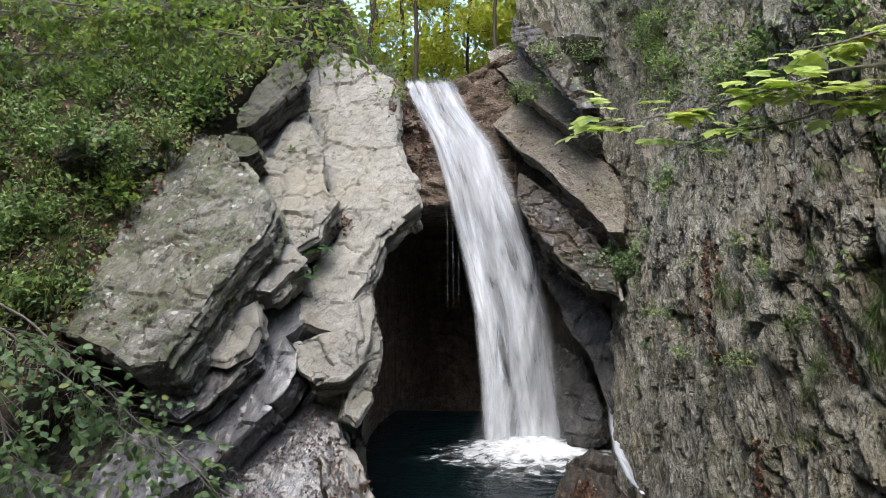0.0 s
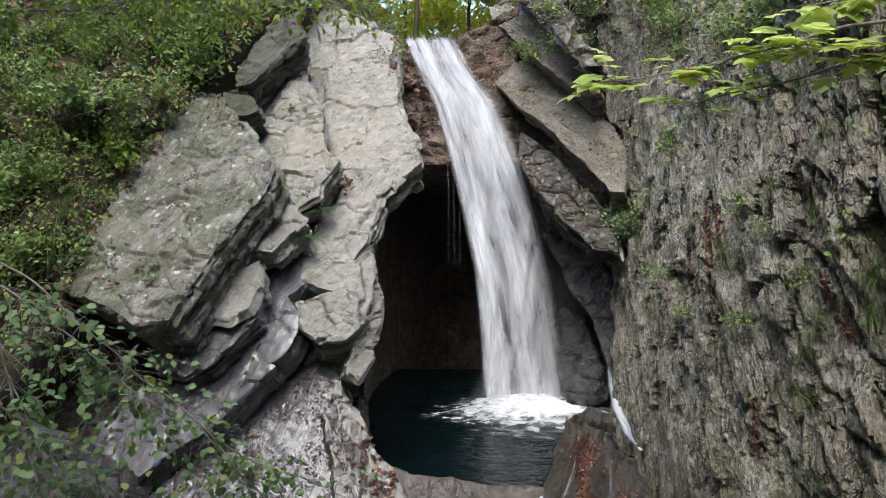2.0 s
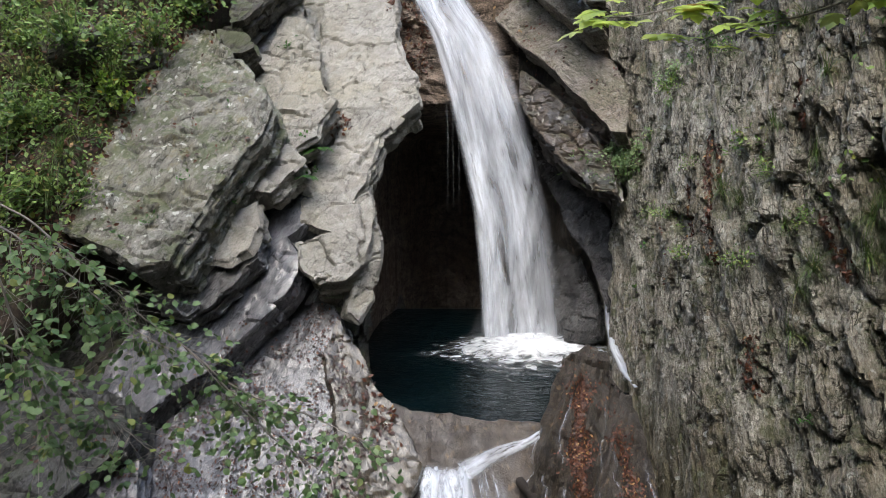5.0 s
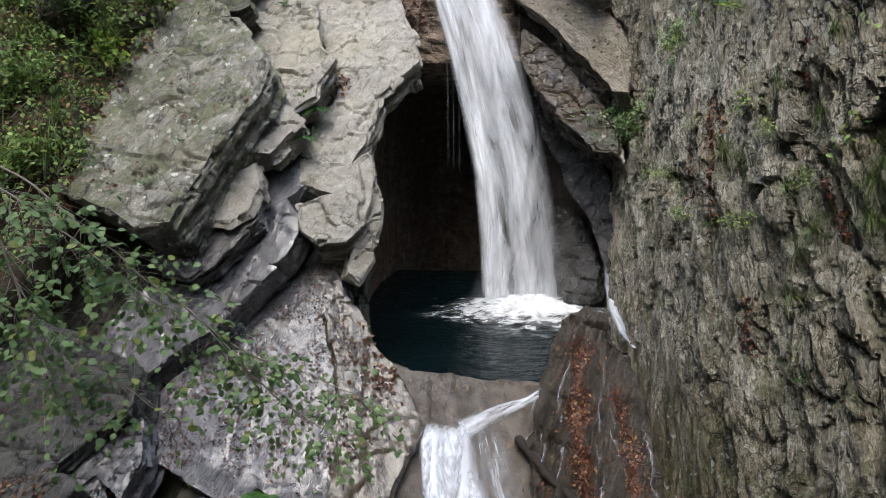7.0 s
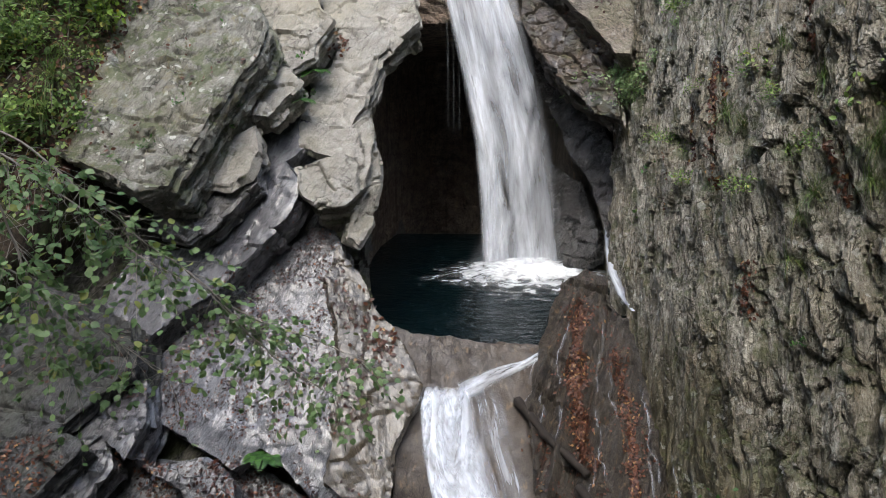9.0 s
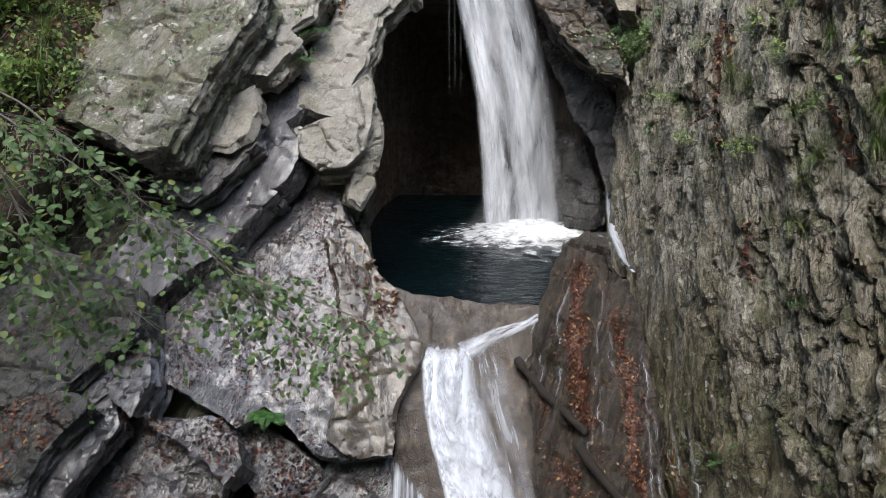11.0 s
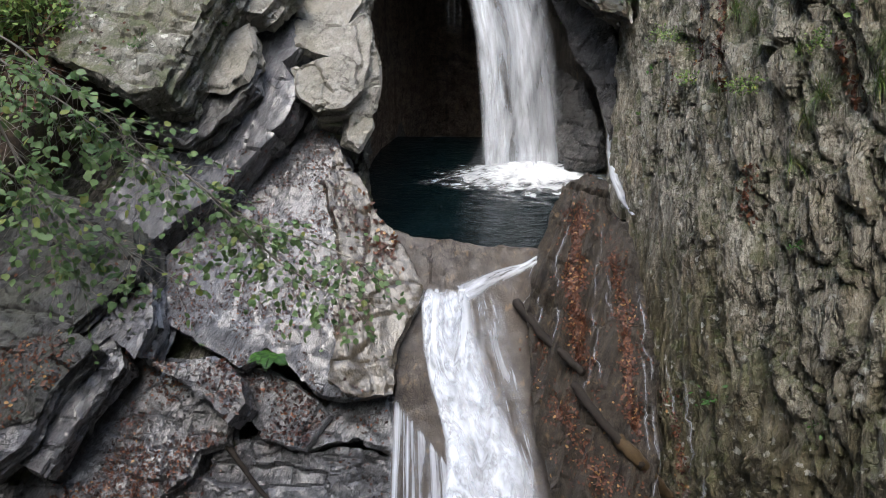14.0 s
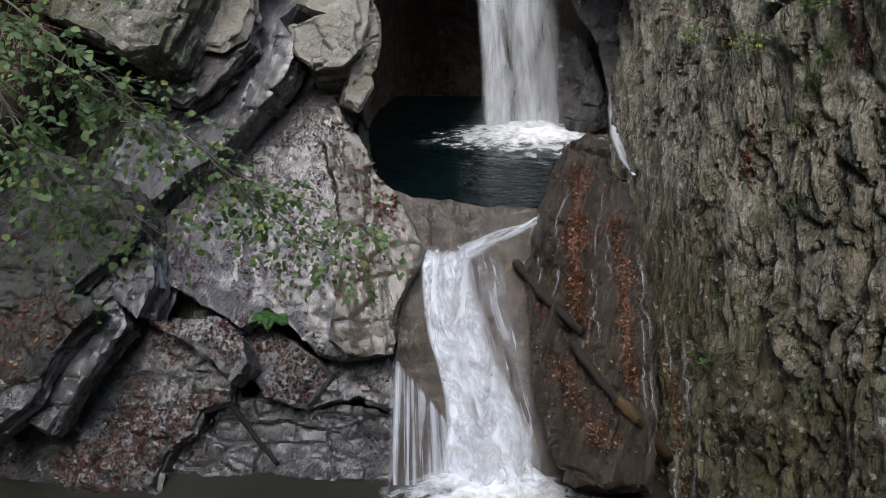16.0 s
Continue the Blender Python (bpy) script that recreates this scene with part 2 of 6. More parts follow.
def rock_material(name, light, dark, warm, lichen=0.0, moss=0.0, wet=0.0, grain=(1, 1, 1), turn=(0, 0, 0), stain=0.5, streak=0.0, bump=0.6, crack=0.8, hatch=0.85, gloss=0.35, crinkle=0.0, glint=0.3, film_most=0.85, facet=0.5, net=0.6, wash=None):
    """Bedded limestone. light, dark, warm: its colours; lichen, moss, wet: how much of each, 0 to 1."""
    k = Nodes(name)
    v = k.scaled(k.pos, grain, turn)
    big = k.noise(k.pos, 0.7, 5, 0.6)
    mid = k.noise(v, 3.0, 8, 0.65, 0.3)
    fine = k.noise(v, 22.0, 6, 0.7)
    color = k.mix(k.ramp(mid, (0.3, 0.0), (0.7, 1.0)), dark, light)
    color = k.mix(k.math("MULTIPLY", k.ramp(big, (0.45, 0.0), (0.7, 1.0)), stain), color, warm)
    color = k.mix(k.ramp(fine, (0.36, hatch), (0.52, 0.0)), color, tuple(x * 0.6 for x in dark))
    color = k.mix(k.ramp(fine, (0.56, 0.0), (0.7, 0.5 * hatch)), color, tuple(min(0.7, x * 1.3) for x in light))
    speck = k.noise(k.pos, 48.0, 5, 0.7)
    worn = k.ramp(k.noise(k.pos, 1.7, 5, 0.65), (0.40, 0.15), (0.62, 1.0))
    color = k.mix(k.math("MULTIPLY", k.ramp(speck, (0.36, 0.7), (0.46, 0.0)), worn), color, tuple(x * 0.4 for x in dark))
    color = k.mix(k.math("MULTIPLY", k.ramp(speck, (0.56, 0.0), (0.66, 0.5)), worn), color, tuple(min(0.7, x * 1.35) for x in light))
    pit = k.add("TexVoronoi", Scale=17.0)
    k.put(v, pit.inputs["Vector"])
    pits = k.math("MULTIPLY", k.ramp(pit.outputs["Distance"], (0.10, 1.0), (0.2, 0.0)), k.ramp(k.noise(k.pos, 2.7, 4), (0.45, 0.0), (0.55, 1.0)))
    color = k.mix(k.math("MULTIPLY", pits, 0.7), color, tuple(x * 0.25 for x in dark))
    # fine splits that follow the bedding, and pits
    seam = k.math("SUBTRACT", k.noise(k.scaled(k.pos, tuple(g * s for g, s in zip(grain, (1.3, 1.3, 3.2))), turn), 1.6, 5, 0.55, 0.6), 0.5)
    thin = k.ramp(k.math("ABSOLUTE", seam), (0.0, 1.0), (0.006, 0.9), (0.014, 0.0))
    seam2 = k.math("SUBTRACT", k.noise(k.scaled(k.pos, tuple(g * s for g, s in zip(grain, (3.2, 2.4, 1.0))), turn), 1.1, 3, 0.5, 0.3), 0.52)
    thin = k.math("MAXIMUM", thin, k.math("MULTIPLY", k.ramp(k.math("ABSOLUTE", seam2), (0.0, 1.0), (0.005, 0.9), (0.012, 0.0)), 0.9))
    gate = k.ramp(k.noise(k.pos, 1.9, 5, 0.65), (0.47, 0.0), (0.53, 1.0))
    thin = k.math("MULTIPLY", thin, gate)
    color = k.mix(k.math("MULTIPLY", thin, crack), color, tuple(x * 0.22 for x in dark))
    # broken joints: two nets of hairline cracks, here and there
    bent = k.add("VectorMath")
    bent.operation = "ADD"
    swirl = k.add("TexNoise", Scale=3.5, Detail=4.0)
    k.put(k.pos, swirl.inputs["Vector"])
    some = k.add("VectorMath", Scale=0.35)
    some.operation = "SCALE"
    k.put(swirl.outputs["Color"], some.inputs[0])
    some.inputs["Scale"].default_value = 0.35
    k.put(v, bent.inputs[0])
    k.put(some.outputs[0], bent.inputs[1])
    bent = bent.outputs[0]
    joint = k.ramp(k.cracks(bent, 2.6), (0.0, 1.0), (0.012, 0.8), (0.03, 0.0))
    joint = k.math("MULTIPLY", joint, k.ramp(k.noise(k.pos, 1.3, 5, 0.7), (0.5, 0.0), (0.56, 1.0)))
    hair = k.ramp(k.cracks(bent, 9.0), (0.0, 1.0), (0.03, 0.6), (0.07, 0.0))
    hair = k.math("MULTIPLY", hair, k.ramp(k.noise(k.pos, 4.1, 4, 0.7), (0.52, 0.0), (0.58, 0.8)))
    broken = k.math("MULTIPLY", k.math("MAXIMUM", joint, hair), net)
    color = k.mix(broken, color, tuple(x * 0.2 for x in dark))
    grit = k.noise(k.pos, 110.0, 3, 0.6)
    color = k.mix(k.ramp(grit, (0.38, 0.45), (0.5, 0.0)), color, tuple(x * 0.45 for x in dark))
    if wash:  # darker rock below a wavy line that the spray keeps wet
        at = k.add("SeparateXYZ")
        k.put(k.pos, at.inputs[0])
        line = k.math("ADD", k.math("MULTIPLY", at.outputs["Z"], 0.25), k.math("MULTIPLY", k.noise(k.scaled(k.pos, (1.5, 1.5, 0.35)), 1.2, 6, 0.7), 1.6))
        soaked = k.ramp(line, (wash[0], 1.0), (wash[1], 0.0))
        color = k.mix(soaked, color, k.mix(k.ramp(mid, (0.35, 0.0), (0.65, 1.0)), (0.04, 0.036, 0.022), (0.21, 0.185, 0.11)))
    if streak:
        s = k.noise(k.scaled(k.pos, (7, 7, 0.5)), 1.0, 5, 0.6)
        color = k.mix(k.math("MULTIPLY", k.ramp(s, (0.5, 0.0), (0.68, 1.0)), streak), color, tuple(x * 0.35 for x in dark))
        s2 = k.noise(k.scaled(k.pos, (5, 5, 0.4)), 1.7, 4, 0.6)
        color = k.mix(k.math("MULTIPLY", k.ramp(s2, (0.6, 0.0), (0.72, 1.0)), streak * 0.6), color, (0.30, 0.20, 0.10))
    if lichen:
        cell = k.add("TexVoronoi", Scale=8.0)
        k.put(k.pos, cell.inputs["Vector"])
        tone = k.add("SeparateColor")
        k.put(cell.outputs["Color"], tone.inputs[0])
        spots = k.math("ADD", cell.outputs["Distance"], k.math("MULTIPLY", k.math("SUBTRACT", k.noise(k.pos, 26, 3), 0.5), 0.6))
        spots = k.math("ADD", spots, k.math("MULTIPLY", tone.outputs[0], 0.28))
        patch = k.noise(k.pos, 2.3, 6, 0.7)
        spot = k.math("MULTIPLY", k.ramp(spots, (0.31, 1.0), (0.36, 0.0)), k.ramp(patch, (0.44, 0.0), (0.5, 1.0)))
        color = k.mix(k.math("MULTIPLY", spot, lichen), color, (0.55, 0.55, 0.5))
        yellow = k.ramp(k.noise(k.pos, 3.6, 8, 0.75), (0.56, 0.0), (0.64, 1.0))
        color = k.mix(k.math("MULTIPLY", yellow, 0.5 * lichen), color, (0.25, 0.22, 0.10))
    if moss:
        m = k.noise(k.pos, 2.1, 8, 0.75)
        place = k.math("ADD", m, k.math("MULTIPLY", k.up(), 0.22))
        cover = k.math("MULTIPLY", k.ramp(place, (0.60, 0.0), (0.70, 1.0)), moss)
        color = k.mix(cover, color, k.mix(fine, (0.035, 0.05, 0.012), (0.10, 0.12, 0.03)))
    height = k.math("ADD", k.math("MULTIPLY", mid, 1.0), k.math("MULTIPLY", fine, 0.45))
    height = k.math("SUBTRACT", k.math("ADD", height, k.math("MULTIPLY", speck, 0.3)), k.math("MULTIPLY", pits, 0.3))
    height = k.math("SUBTRACT", height, k.math("MULTIPLY", thin, 0.7))
    if facet:
        chip = k.math("ADD", k.cells(bent, 5.0), k.math("MULTIPLY", k.cells(bent, 14.0), 0.45))
        height = k.math("ADD", height, k.math("MULTIPLY", chip, facet))
    height = k.math("SUBTRACT", k.math("ADD", height, k.math("MULTIPLY", grit, 0.12)), k.math("MULTIPLY", broken, 0.8))
    if crinkle:
        fold = k.ridged(k.scaled(k.pos, tuple(g ** 0.6 for g in grain), turn), 4.0, 8, 0.6)
        height = k.math("ADD", height, k.math("MULTIPLY", fold, crinkle))
    nrm = k.bump(height, bump, 0.065 if wet < 0.7 else 0.05)
    rough = k.ramp(k.noise(k.pos, 2.6, 6, 0.7), (0.35, max(0.08, 0.85 - 0.8 * wet)), (0.65, 0.9 - 0.55 * wet))
    if wet > 0.3:  # a film of water in runs and patches
        run = k.math("ADD", k.math("MULTIPLY", k.noise(v, 2.2, 7, 0.68, 0.5), 0.55), k.math("MULTIPLY", k.noise(v, 12.0, 5, 0.65), 0.45))
        film = k.ramp(run, (0.50 - 0.18 * wet, 0.0), (0.60 - 0.12 * wet, film_most))
        color = k.mix(k.math("MULTIPLY", film, 0.4), color, tuple(x * 0.5 for x in dark))
        return k.done(color, rough, nrm, Specular_IOR_Level=0.3, Coat_Weight=film, Coat_Roughness=0.14, Coat_IOR=1.6, Coat_Normal=k.bump(height, bump * glint, 0.05))
    return k.done(color, rough, nrm, Specular_IOR_Level=gloss)


ROCK_PALE = rock_material("pale_limestone", (0.47, 0.45, 0.415), (0.27, 0.255, 0.225), (0.38, 0.35, 0.27), lichen=0.25, moss=0.12, grain=(0.8, 1, 1.8), turn=(0, 52, 0), stain=0.8, hatch=0.35, crinkle=0.3, bump=0.6, crack=0.5, facet=0.2, net=0.12)
ROCK_LICHEN = rock_material("lichened_limestone", (0.43, 0.42, 0.375), (0.165, 0.16, 0.135), (0.25, 0.24, 0.155), lichen=1.0, moss=0.65, grain=(0.8, 1, 2.4), turn=(0, 52, 0), stain=0.7, hatch=0.55, crinkle=0.5, bump=0.75, crack=0.7, facet=0.3, net=0.2)
# wet rock; its pale bluish tone also paints in some of the sky's sheen
ROCK_WET = rock_material("wet_limestone", (0.37, 0.38, 0.425), (0.10, 0.102, 0.112), (0.14, 0.115, 0.09), wet=0.95, film_most=1.0, grain=(0.7, 1.2, 4.2), turn=(0, 58, 0), stain=0.45, hatch=0.8, bump=0.6, crinkle=0.3, crack=0.9, facet=0.15, net=0.4, glint=0.25)
# darkened limestone for the lower left slopes: their shade is put into the colour
ROCK_GLOOM = rock_material("shade_toned_limestone", (0.15, 0.152, 0.155), (0.045, 0.045, 0.044), (0.08, 0.07, 0.05), moss=0.15, wet=0.3, grain=(0.8, 1.2, 3.0), turn=(0, 50, 0), stain=0.5, bump=0.8, crinkle=0.4, facet=0.2, net=0.3)
ROCK_DAMP = rock_material("damp_limestone", (0.34, 0.335, 0.335), (0.11, 0.108, 0.106), (0.17, 0.14, 0.10), wet=0.75, grain=(0.7, 1.2, 4.0), turn=(0, 58, 0), stain=0.6, bump=0.8, hatch=0.8, crinkle=0.5, crack=1.0, facet=0.2, net=0.25)
# wet rock of the lower steps, light tone blued to imitate sky sheen
ROCK_LOW = rock_material("dark_wet_limestone", (0.29, 0.295, 0.325), (0.065, 0.066, 0.07), (0.07, 0.052, 0.04), wet=0.8, grain=(0.8, 1.2, 3.0), turn=(0, 50, 0), stain=0.6, bump=0.7, crinkle=0.5, crack=1.0, facet=0.2, net=0.6)
ROCK_BROWN = rock_material("brown_wet_rock", (0.125, 0.103, 0.077), (0.026, 0.021, 0.016), (0.07, 0.05, 0.03), wet=0.5, film_most=0.6, grain=(8.0, 5.0, 0.25), turn=(0, -12, 0), stain=0.7, streak=0.8, hatch=0.9, bump=0.7, crinkle=0.5, facet=0.2, net=0.2, glint=1.0)
ROCK_CHUTE = rock_material("water_worn_rock", (0.105, 0.084, 0.068), (0.042, 0.032, 0.025), (0.075, 0.052, 0.034), wet=0.5, film_most=0.4, grain=(2.6, 2.6, 0.4), turn=(0, 15, 0), stain=0.8, hatch=0.3, streak=0.6, bump=0.4, facet=0.05, net=0.15, crack=0.7, glint=0.6)
ROCK_FLANK = rock_material("brown_streaked_limestone", (0.20, 0.165, 0.12), (0.05, 0.04, 0.027), (0.11, 0.08, 0.04), wet=0.8, grain=(4.0, 2.0, 0.6), turn=(0, 22, 0), stain=0.8, streak=0.3, bump=0.5, crinkle=0.3, facet=0.2, net=0.25)
# mossy limestone in a darker copy, with the shade painted into its tones
ROCK_SHADE = rock_material("shade_toned_bedded_limestone", (0.19, 0.18, 0.158), (0.055, 0.051, 0.043), (0.12, 0.105, 0.068), moss=0.5, wet=0.2, grain=(0.8, 1, 4), turn=(0, 52, 0), stain=0.6)
ROCK_CAVE = rock_material("damp_cave_rock", (0.40, 0.31, 0.24), (0.06, 0.05, 0.04), (0.20, 0.13, 0.08), grain=(1, 1, 2.5), stain=0.6, streak=0.5, gloss=0.2)
ROCK_WALL = rock_material("folded_cliff_rock", (0.70, 0.665, 0.56), (0.18, 0.163, 0.12), (0.36, 0.29, 0.17), lichen=0.7, moss=0.65, wet=0.5, film_most=0.6, grain=(2.0, 2.4, 0.6), turn=(20, 0, 0), stain=0.8, streak=0.5, bump=1.0, crinkle=0.6, glint=0.8, facet=0.7, net=0.75, wash=(0.72, 1.5))
ROCK_SPRAY = rock_material("black_wet_limestone", (0.15, 0.14, 0.132), (0.012, 0.012, 0.012), (0.06, 0.042, 0.028), wet=0.95, grain=(3.0, 3.0, 1.0), turn=(0, -40, 0), stain=0.5, bump=0.8, crinkle=0.5, crack=0.6, glint=0.7, facet=0.2, net=0.1)
ROCK_SLANT = rock_material("brown_slanting_rock", (0.17, 0.14, 0.11), (0.05, 0.04, 0.03), (0.13, 0.092, 0.058), wet=0.35, moss=0.3, grain=(0.8, 1, 4), turn=(0, -42, 0), stain=0.8)
ROCK_LEDGE = rock_material("brown_ledge_limestone", (0.42, 0.38, 0.33), (0.17, 0.148, 0.12), (0.21, 0.17, 0.12), lichen=0.2, moss=0.25, grain=(0.8, 1, 3), turn=(0, -42, 0), stain=0.8)


def soil_material():
    k = Nodes("leafy_forest_soil")
    m, f = k.noise(k.pos, 2.2, 8, 0.7), k.noise(k.pos, 25, 6, 0.7)
    c = k.mix(k.ramp(f, (0.35, 0.0), (0.65, 1.0)), (0.028, 0.021, 0.013), (0.09, 0.062, 0.038))
    c = k.mix(k.ramp(m, (0.5, 0.0), (0.62, 1.0)), c, k.mix(f, (0.03, 0.045, 0.01), (0.09, 0.11, 0.03)))
    return k.done(c, 0.95, k.bump(k.math("ADD", m, f), 0.9, 0.06))


SOIL = soil_material()


def leaf_material(name, dark, light, yellow=None, share=0.1, through=0.5, rough=0.5):
    """Thin leaves, each with its own shade, which let light through."""
    k = Nodes(name)
    rnd = k.add("NewGeometry").outputs["Random Per Island"]
    c = k.mix(rnd, dark, light)
    if yellow:
        pick = k.ramp(k.math("FRACT", k.math("MULTIPLY", rnd, 7.13)), (1 - share - 0.02, 0.0), (1 - share, 1.0))
        c = k.mix(pick, c, yellow)
    c = k.mix(k.ramp(k.noise(k.pos, 30, 3), (0.4, 0.0), (0.7, 0.25)), c, tuple(x * 0.4 for x in dark))
    k.put(c, k.bsdf.inputs["Base Color"])
    k.bsdf.inputs["Roughness"].default_value = rough
    tr = k.add("BsdfTranslucent")
    k.put(c, tr.inputs["Color"])
    mx = k.add("MixShader", Fac=through)
    k.put(k.bsdf.outputs[0], mx.inputs[1])
    k.put(tr.outputs[0], mx.inputs[2])
    k.put(mx.outputs[0], k.out.inputs["Surface"])
    return k.mat


LEAF_SHRUB = leaf_material("shrub_leaf", (0.055, 0.115, 0.028), (0.34, 0.48, 0.14), (0.30, 0.31, 0.07), 0.07, 0.4)
LEAF_BEECH = leaf_material("beech_leaf", (0.16, 0.28, 0.035), (0.38, 0.50, 0.09), (0.55, 0.42, 0.07), 0.05, 0.5, 0.35)
LEAF_PALE = leaf_material("pale_bush_leaf", (0.17, 0.27, 0.11), (0.38, 0.50, 0.25), (0.36, 0.38, 0.12), 0.06, 0.45)
LEAF_BRANCH = leaf_material("hazel_leaf", (0.085, 0.155, 0.055), (0.21, 0.32, 0.13), (0.25, 0.29, 0.08), 0.06, 0.45)
LEAF_MAPLE = leaf_material("sycamore_leaf", (0.46, 0.57, 0.12), (0.66, 0.74, 0.28), (0.34, 0.20, 0.06), 0.03, 0.6, 0.25)
# lightened towards yellow: the sunlight on the far crowns is in the leaf colour
LEAF_FAR = leaf_material("canopy_leaf_painted_sunlit", (0.42, 0.52, 0.06), (0.68, 0.72, 0.14), (0.75, 0.65, 0.12), 0.2, 0.6)
LEAF_FERN = leaf_material("fern_leaf", (0.035, 0.10, 0.02), (0.10, 0.24, 0.045), None, 0, 0.4)
LEAF_GRASS = leaf_material("grass_blade", (0.05, 0.10, 0.02), (0.17, 0.24, 0.06), (0.30, 0.26, 0.10), 0.12, 0.4)
LEAF_DEAD = leaf_material("dead_leaf", (0.028, 0.012, 0.009), (0.17, 0.066, 0.034), (0.34, 0.20, 0.08), 0.07, 0.15, 0.45)
LEAF_DEAD_DARK = leaf_material("wet_dead_leaf", (0.010, 0.006, 0.006), (0.075, 0.026, 0.018), (0.15, 0.05, 0.02), 0.07, 0.05, 0.35)


def bark_material(name, dark, light):
    k = Nodes(name)
    f = k.noise(k.scaled(k.pos, (3, 3, 1)), 18, 6, 0.7)
    return k.done(k.mix(f, dark, light), 0.85, k.bump(f, 0.7, 0.01))


BARK = bark_material("grey_twig_bark", (0.10, 0.085, 0.07), (0.34, 0.31, 0.27))
BARK_DARK = bark_material("dark_trunk_bark", (0.02, 0.016, 0.012), (0.09, 0.07, 0.05))
WOOD_WET = bark_material("rotten_wet_wood", (0.004, 0.003, 0.0025), (0.03, 0.021, 0.014))
WOOD_OLD = bark_material("mossy_brown_wood", (0.02, 0.012, 0.005), (0.10, 0.062, 0.022))


def fall_material(name, across, along, low, high, cover, tint=(0.88, 0.925, 1.0), fade=0.02, soft=False):
    """White falling water: streaks drawn out along the flow, thinning to nothing at its sides."""
    k = Nodes(name)
    uv = k.add("UVMap")
    uv.uv_map = "flow"
    sep = k.add("SeparateXYZ")
    k.put(uv.outputs[0], sep.inputs[0])
    v = k.scaled(uv.outputs[0], (across, along, 1))
    a = k.noise(v, 1.0, 5, 0.6, 0.4)
    b = k.noise(k.scaled(uv.outputs[0], (across * 4, along * 1.6, 1)), 1.0, 4, 0.6)
    dens = k.math("ADD", k.math("MULTIPLY", a, 0.84), k.math("MULTIPLY", b, 0.16))
    edge = k.ramp(sep.outputs["X"], (0.0, 0.0), (0.3, 1.0), (0.7, 1.0), (1.0, 0.0)) if soft else k.ramp(sep.outputs["X"], (0.0, 0.0), (0.08, 1.0), (0.24, 1.0), (0.40, 0.66), (0.55, 0.84), (0.86, 0.66), (1.0, 0.0))
    alpha = k.math("MULTIPLY", k.ramp(dens, (low, 0.0), (high, 1.0)), edge)
    ends = k.add("UVMap")
    ends.uv_map = "ends"
    tip = k.add("SeparateXYZ")
    k.put(ends.outputs[0], tip.inputs[0])
    alpha = k.math("MULTIPLY", alpha, k.ramp(k.math("ADD", tip.outputs["X"], k.math("MULTIPLY", k.math("SUBTRACT", a, 0.5), fade)), (0.0, 0.0), (fade, 1.0)))
    alpha = k.math("MULTIPLY", alpha, cover, True)
    dif = k.add("BsdfDiffuse")
    dif.inputs["Color"].default_value = (*tint, 1)
    trl = k.add("BsdfTranslucent")
    trl.inputs["Color"].default_value = (*tint, 1)
    body = k.add("MixShader", Fac=0.35)
    k.put(dif.outputs[0], body.inputs[1])
    k.put(trl.outputs[0], body.inputs[2])
    clear = k.add("BsdfTransparent")
    mx = k.add("MixShader")
    k.put(alpha, mx.inputs[0])
    k.put(clear.outputs[0], mx.inputs[1])
    k.put(body.outputs[0], mx.inputs[2])
    k.put(mx.outputs[0], k.out.inputs["Surface"])
    # drops scatter the light from above, whichever way the sheet hangs
    nrm = k.add("VectorMath")
    nrm.operation = "ADD"
    k.put(k.bump(dens, 0.5, 0.05), nrm.inputs[0])
    nrm.inputs[1].default_value = (0, -0.1, 1.1)
    unit = k.add("VectorMath")
    unit.operation = "NORMALIZE"
    k.put(nrm.outputs[0], unit.inputs[0])
    k.put(unit.outputs[0], dif.inputs["Normal"])
    return k.mat


FALL = fall_material("falling_water", 4.6, 0.5, 0.33, 0.62, 1.0)
DRIPS = fall_material("dripping_water", 3.0, 2.5, 0.45, 0.75, 0.22)
FALL_THIN = fall_material("thin_falling_water", 9.0, 0.55, 0.46, 0.72, 0.7, fade=0.04)
CASCADE = fall_material("tumbling_white_water", 3.0, 2.4, 0.22, 0.50, 1.0, fade=0.06)
FROTH = fall_material("frothing_water", 5.0, 3.6, 0.40, 0.60, 0.95, fade=0.06)
FEEDER = fall_material("sliding_water", 2.5, 2.0, 0.30, 0.62, 0.95, fade=0.15, soft=True)
STREAKS = fall_material("threads_of_water", 13.0, 0.5, 0.38, 0.62, 0.85, fade=0.08)
RUNNEL = fall_material("bright_runnel", 2.0, 2.0, 0.22, 0.5, 0.8, fade=0.1, soft=True)
MIST = fall_material("spray_mist", 2.0, 1.2, 0.25, 0.9, 0.5, fade=0.8, soft=True)
VEIL = fall_material("film_of_white_water", 7.0, 1.3, 0.40, 0.72, 0.6, fade=0.1, soft=True)


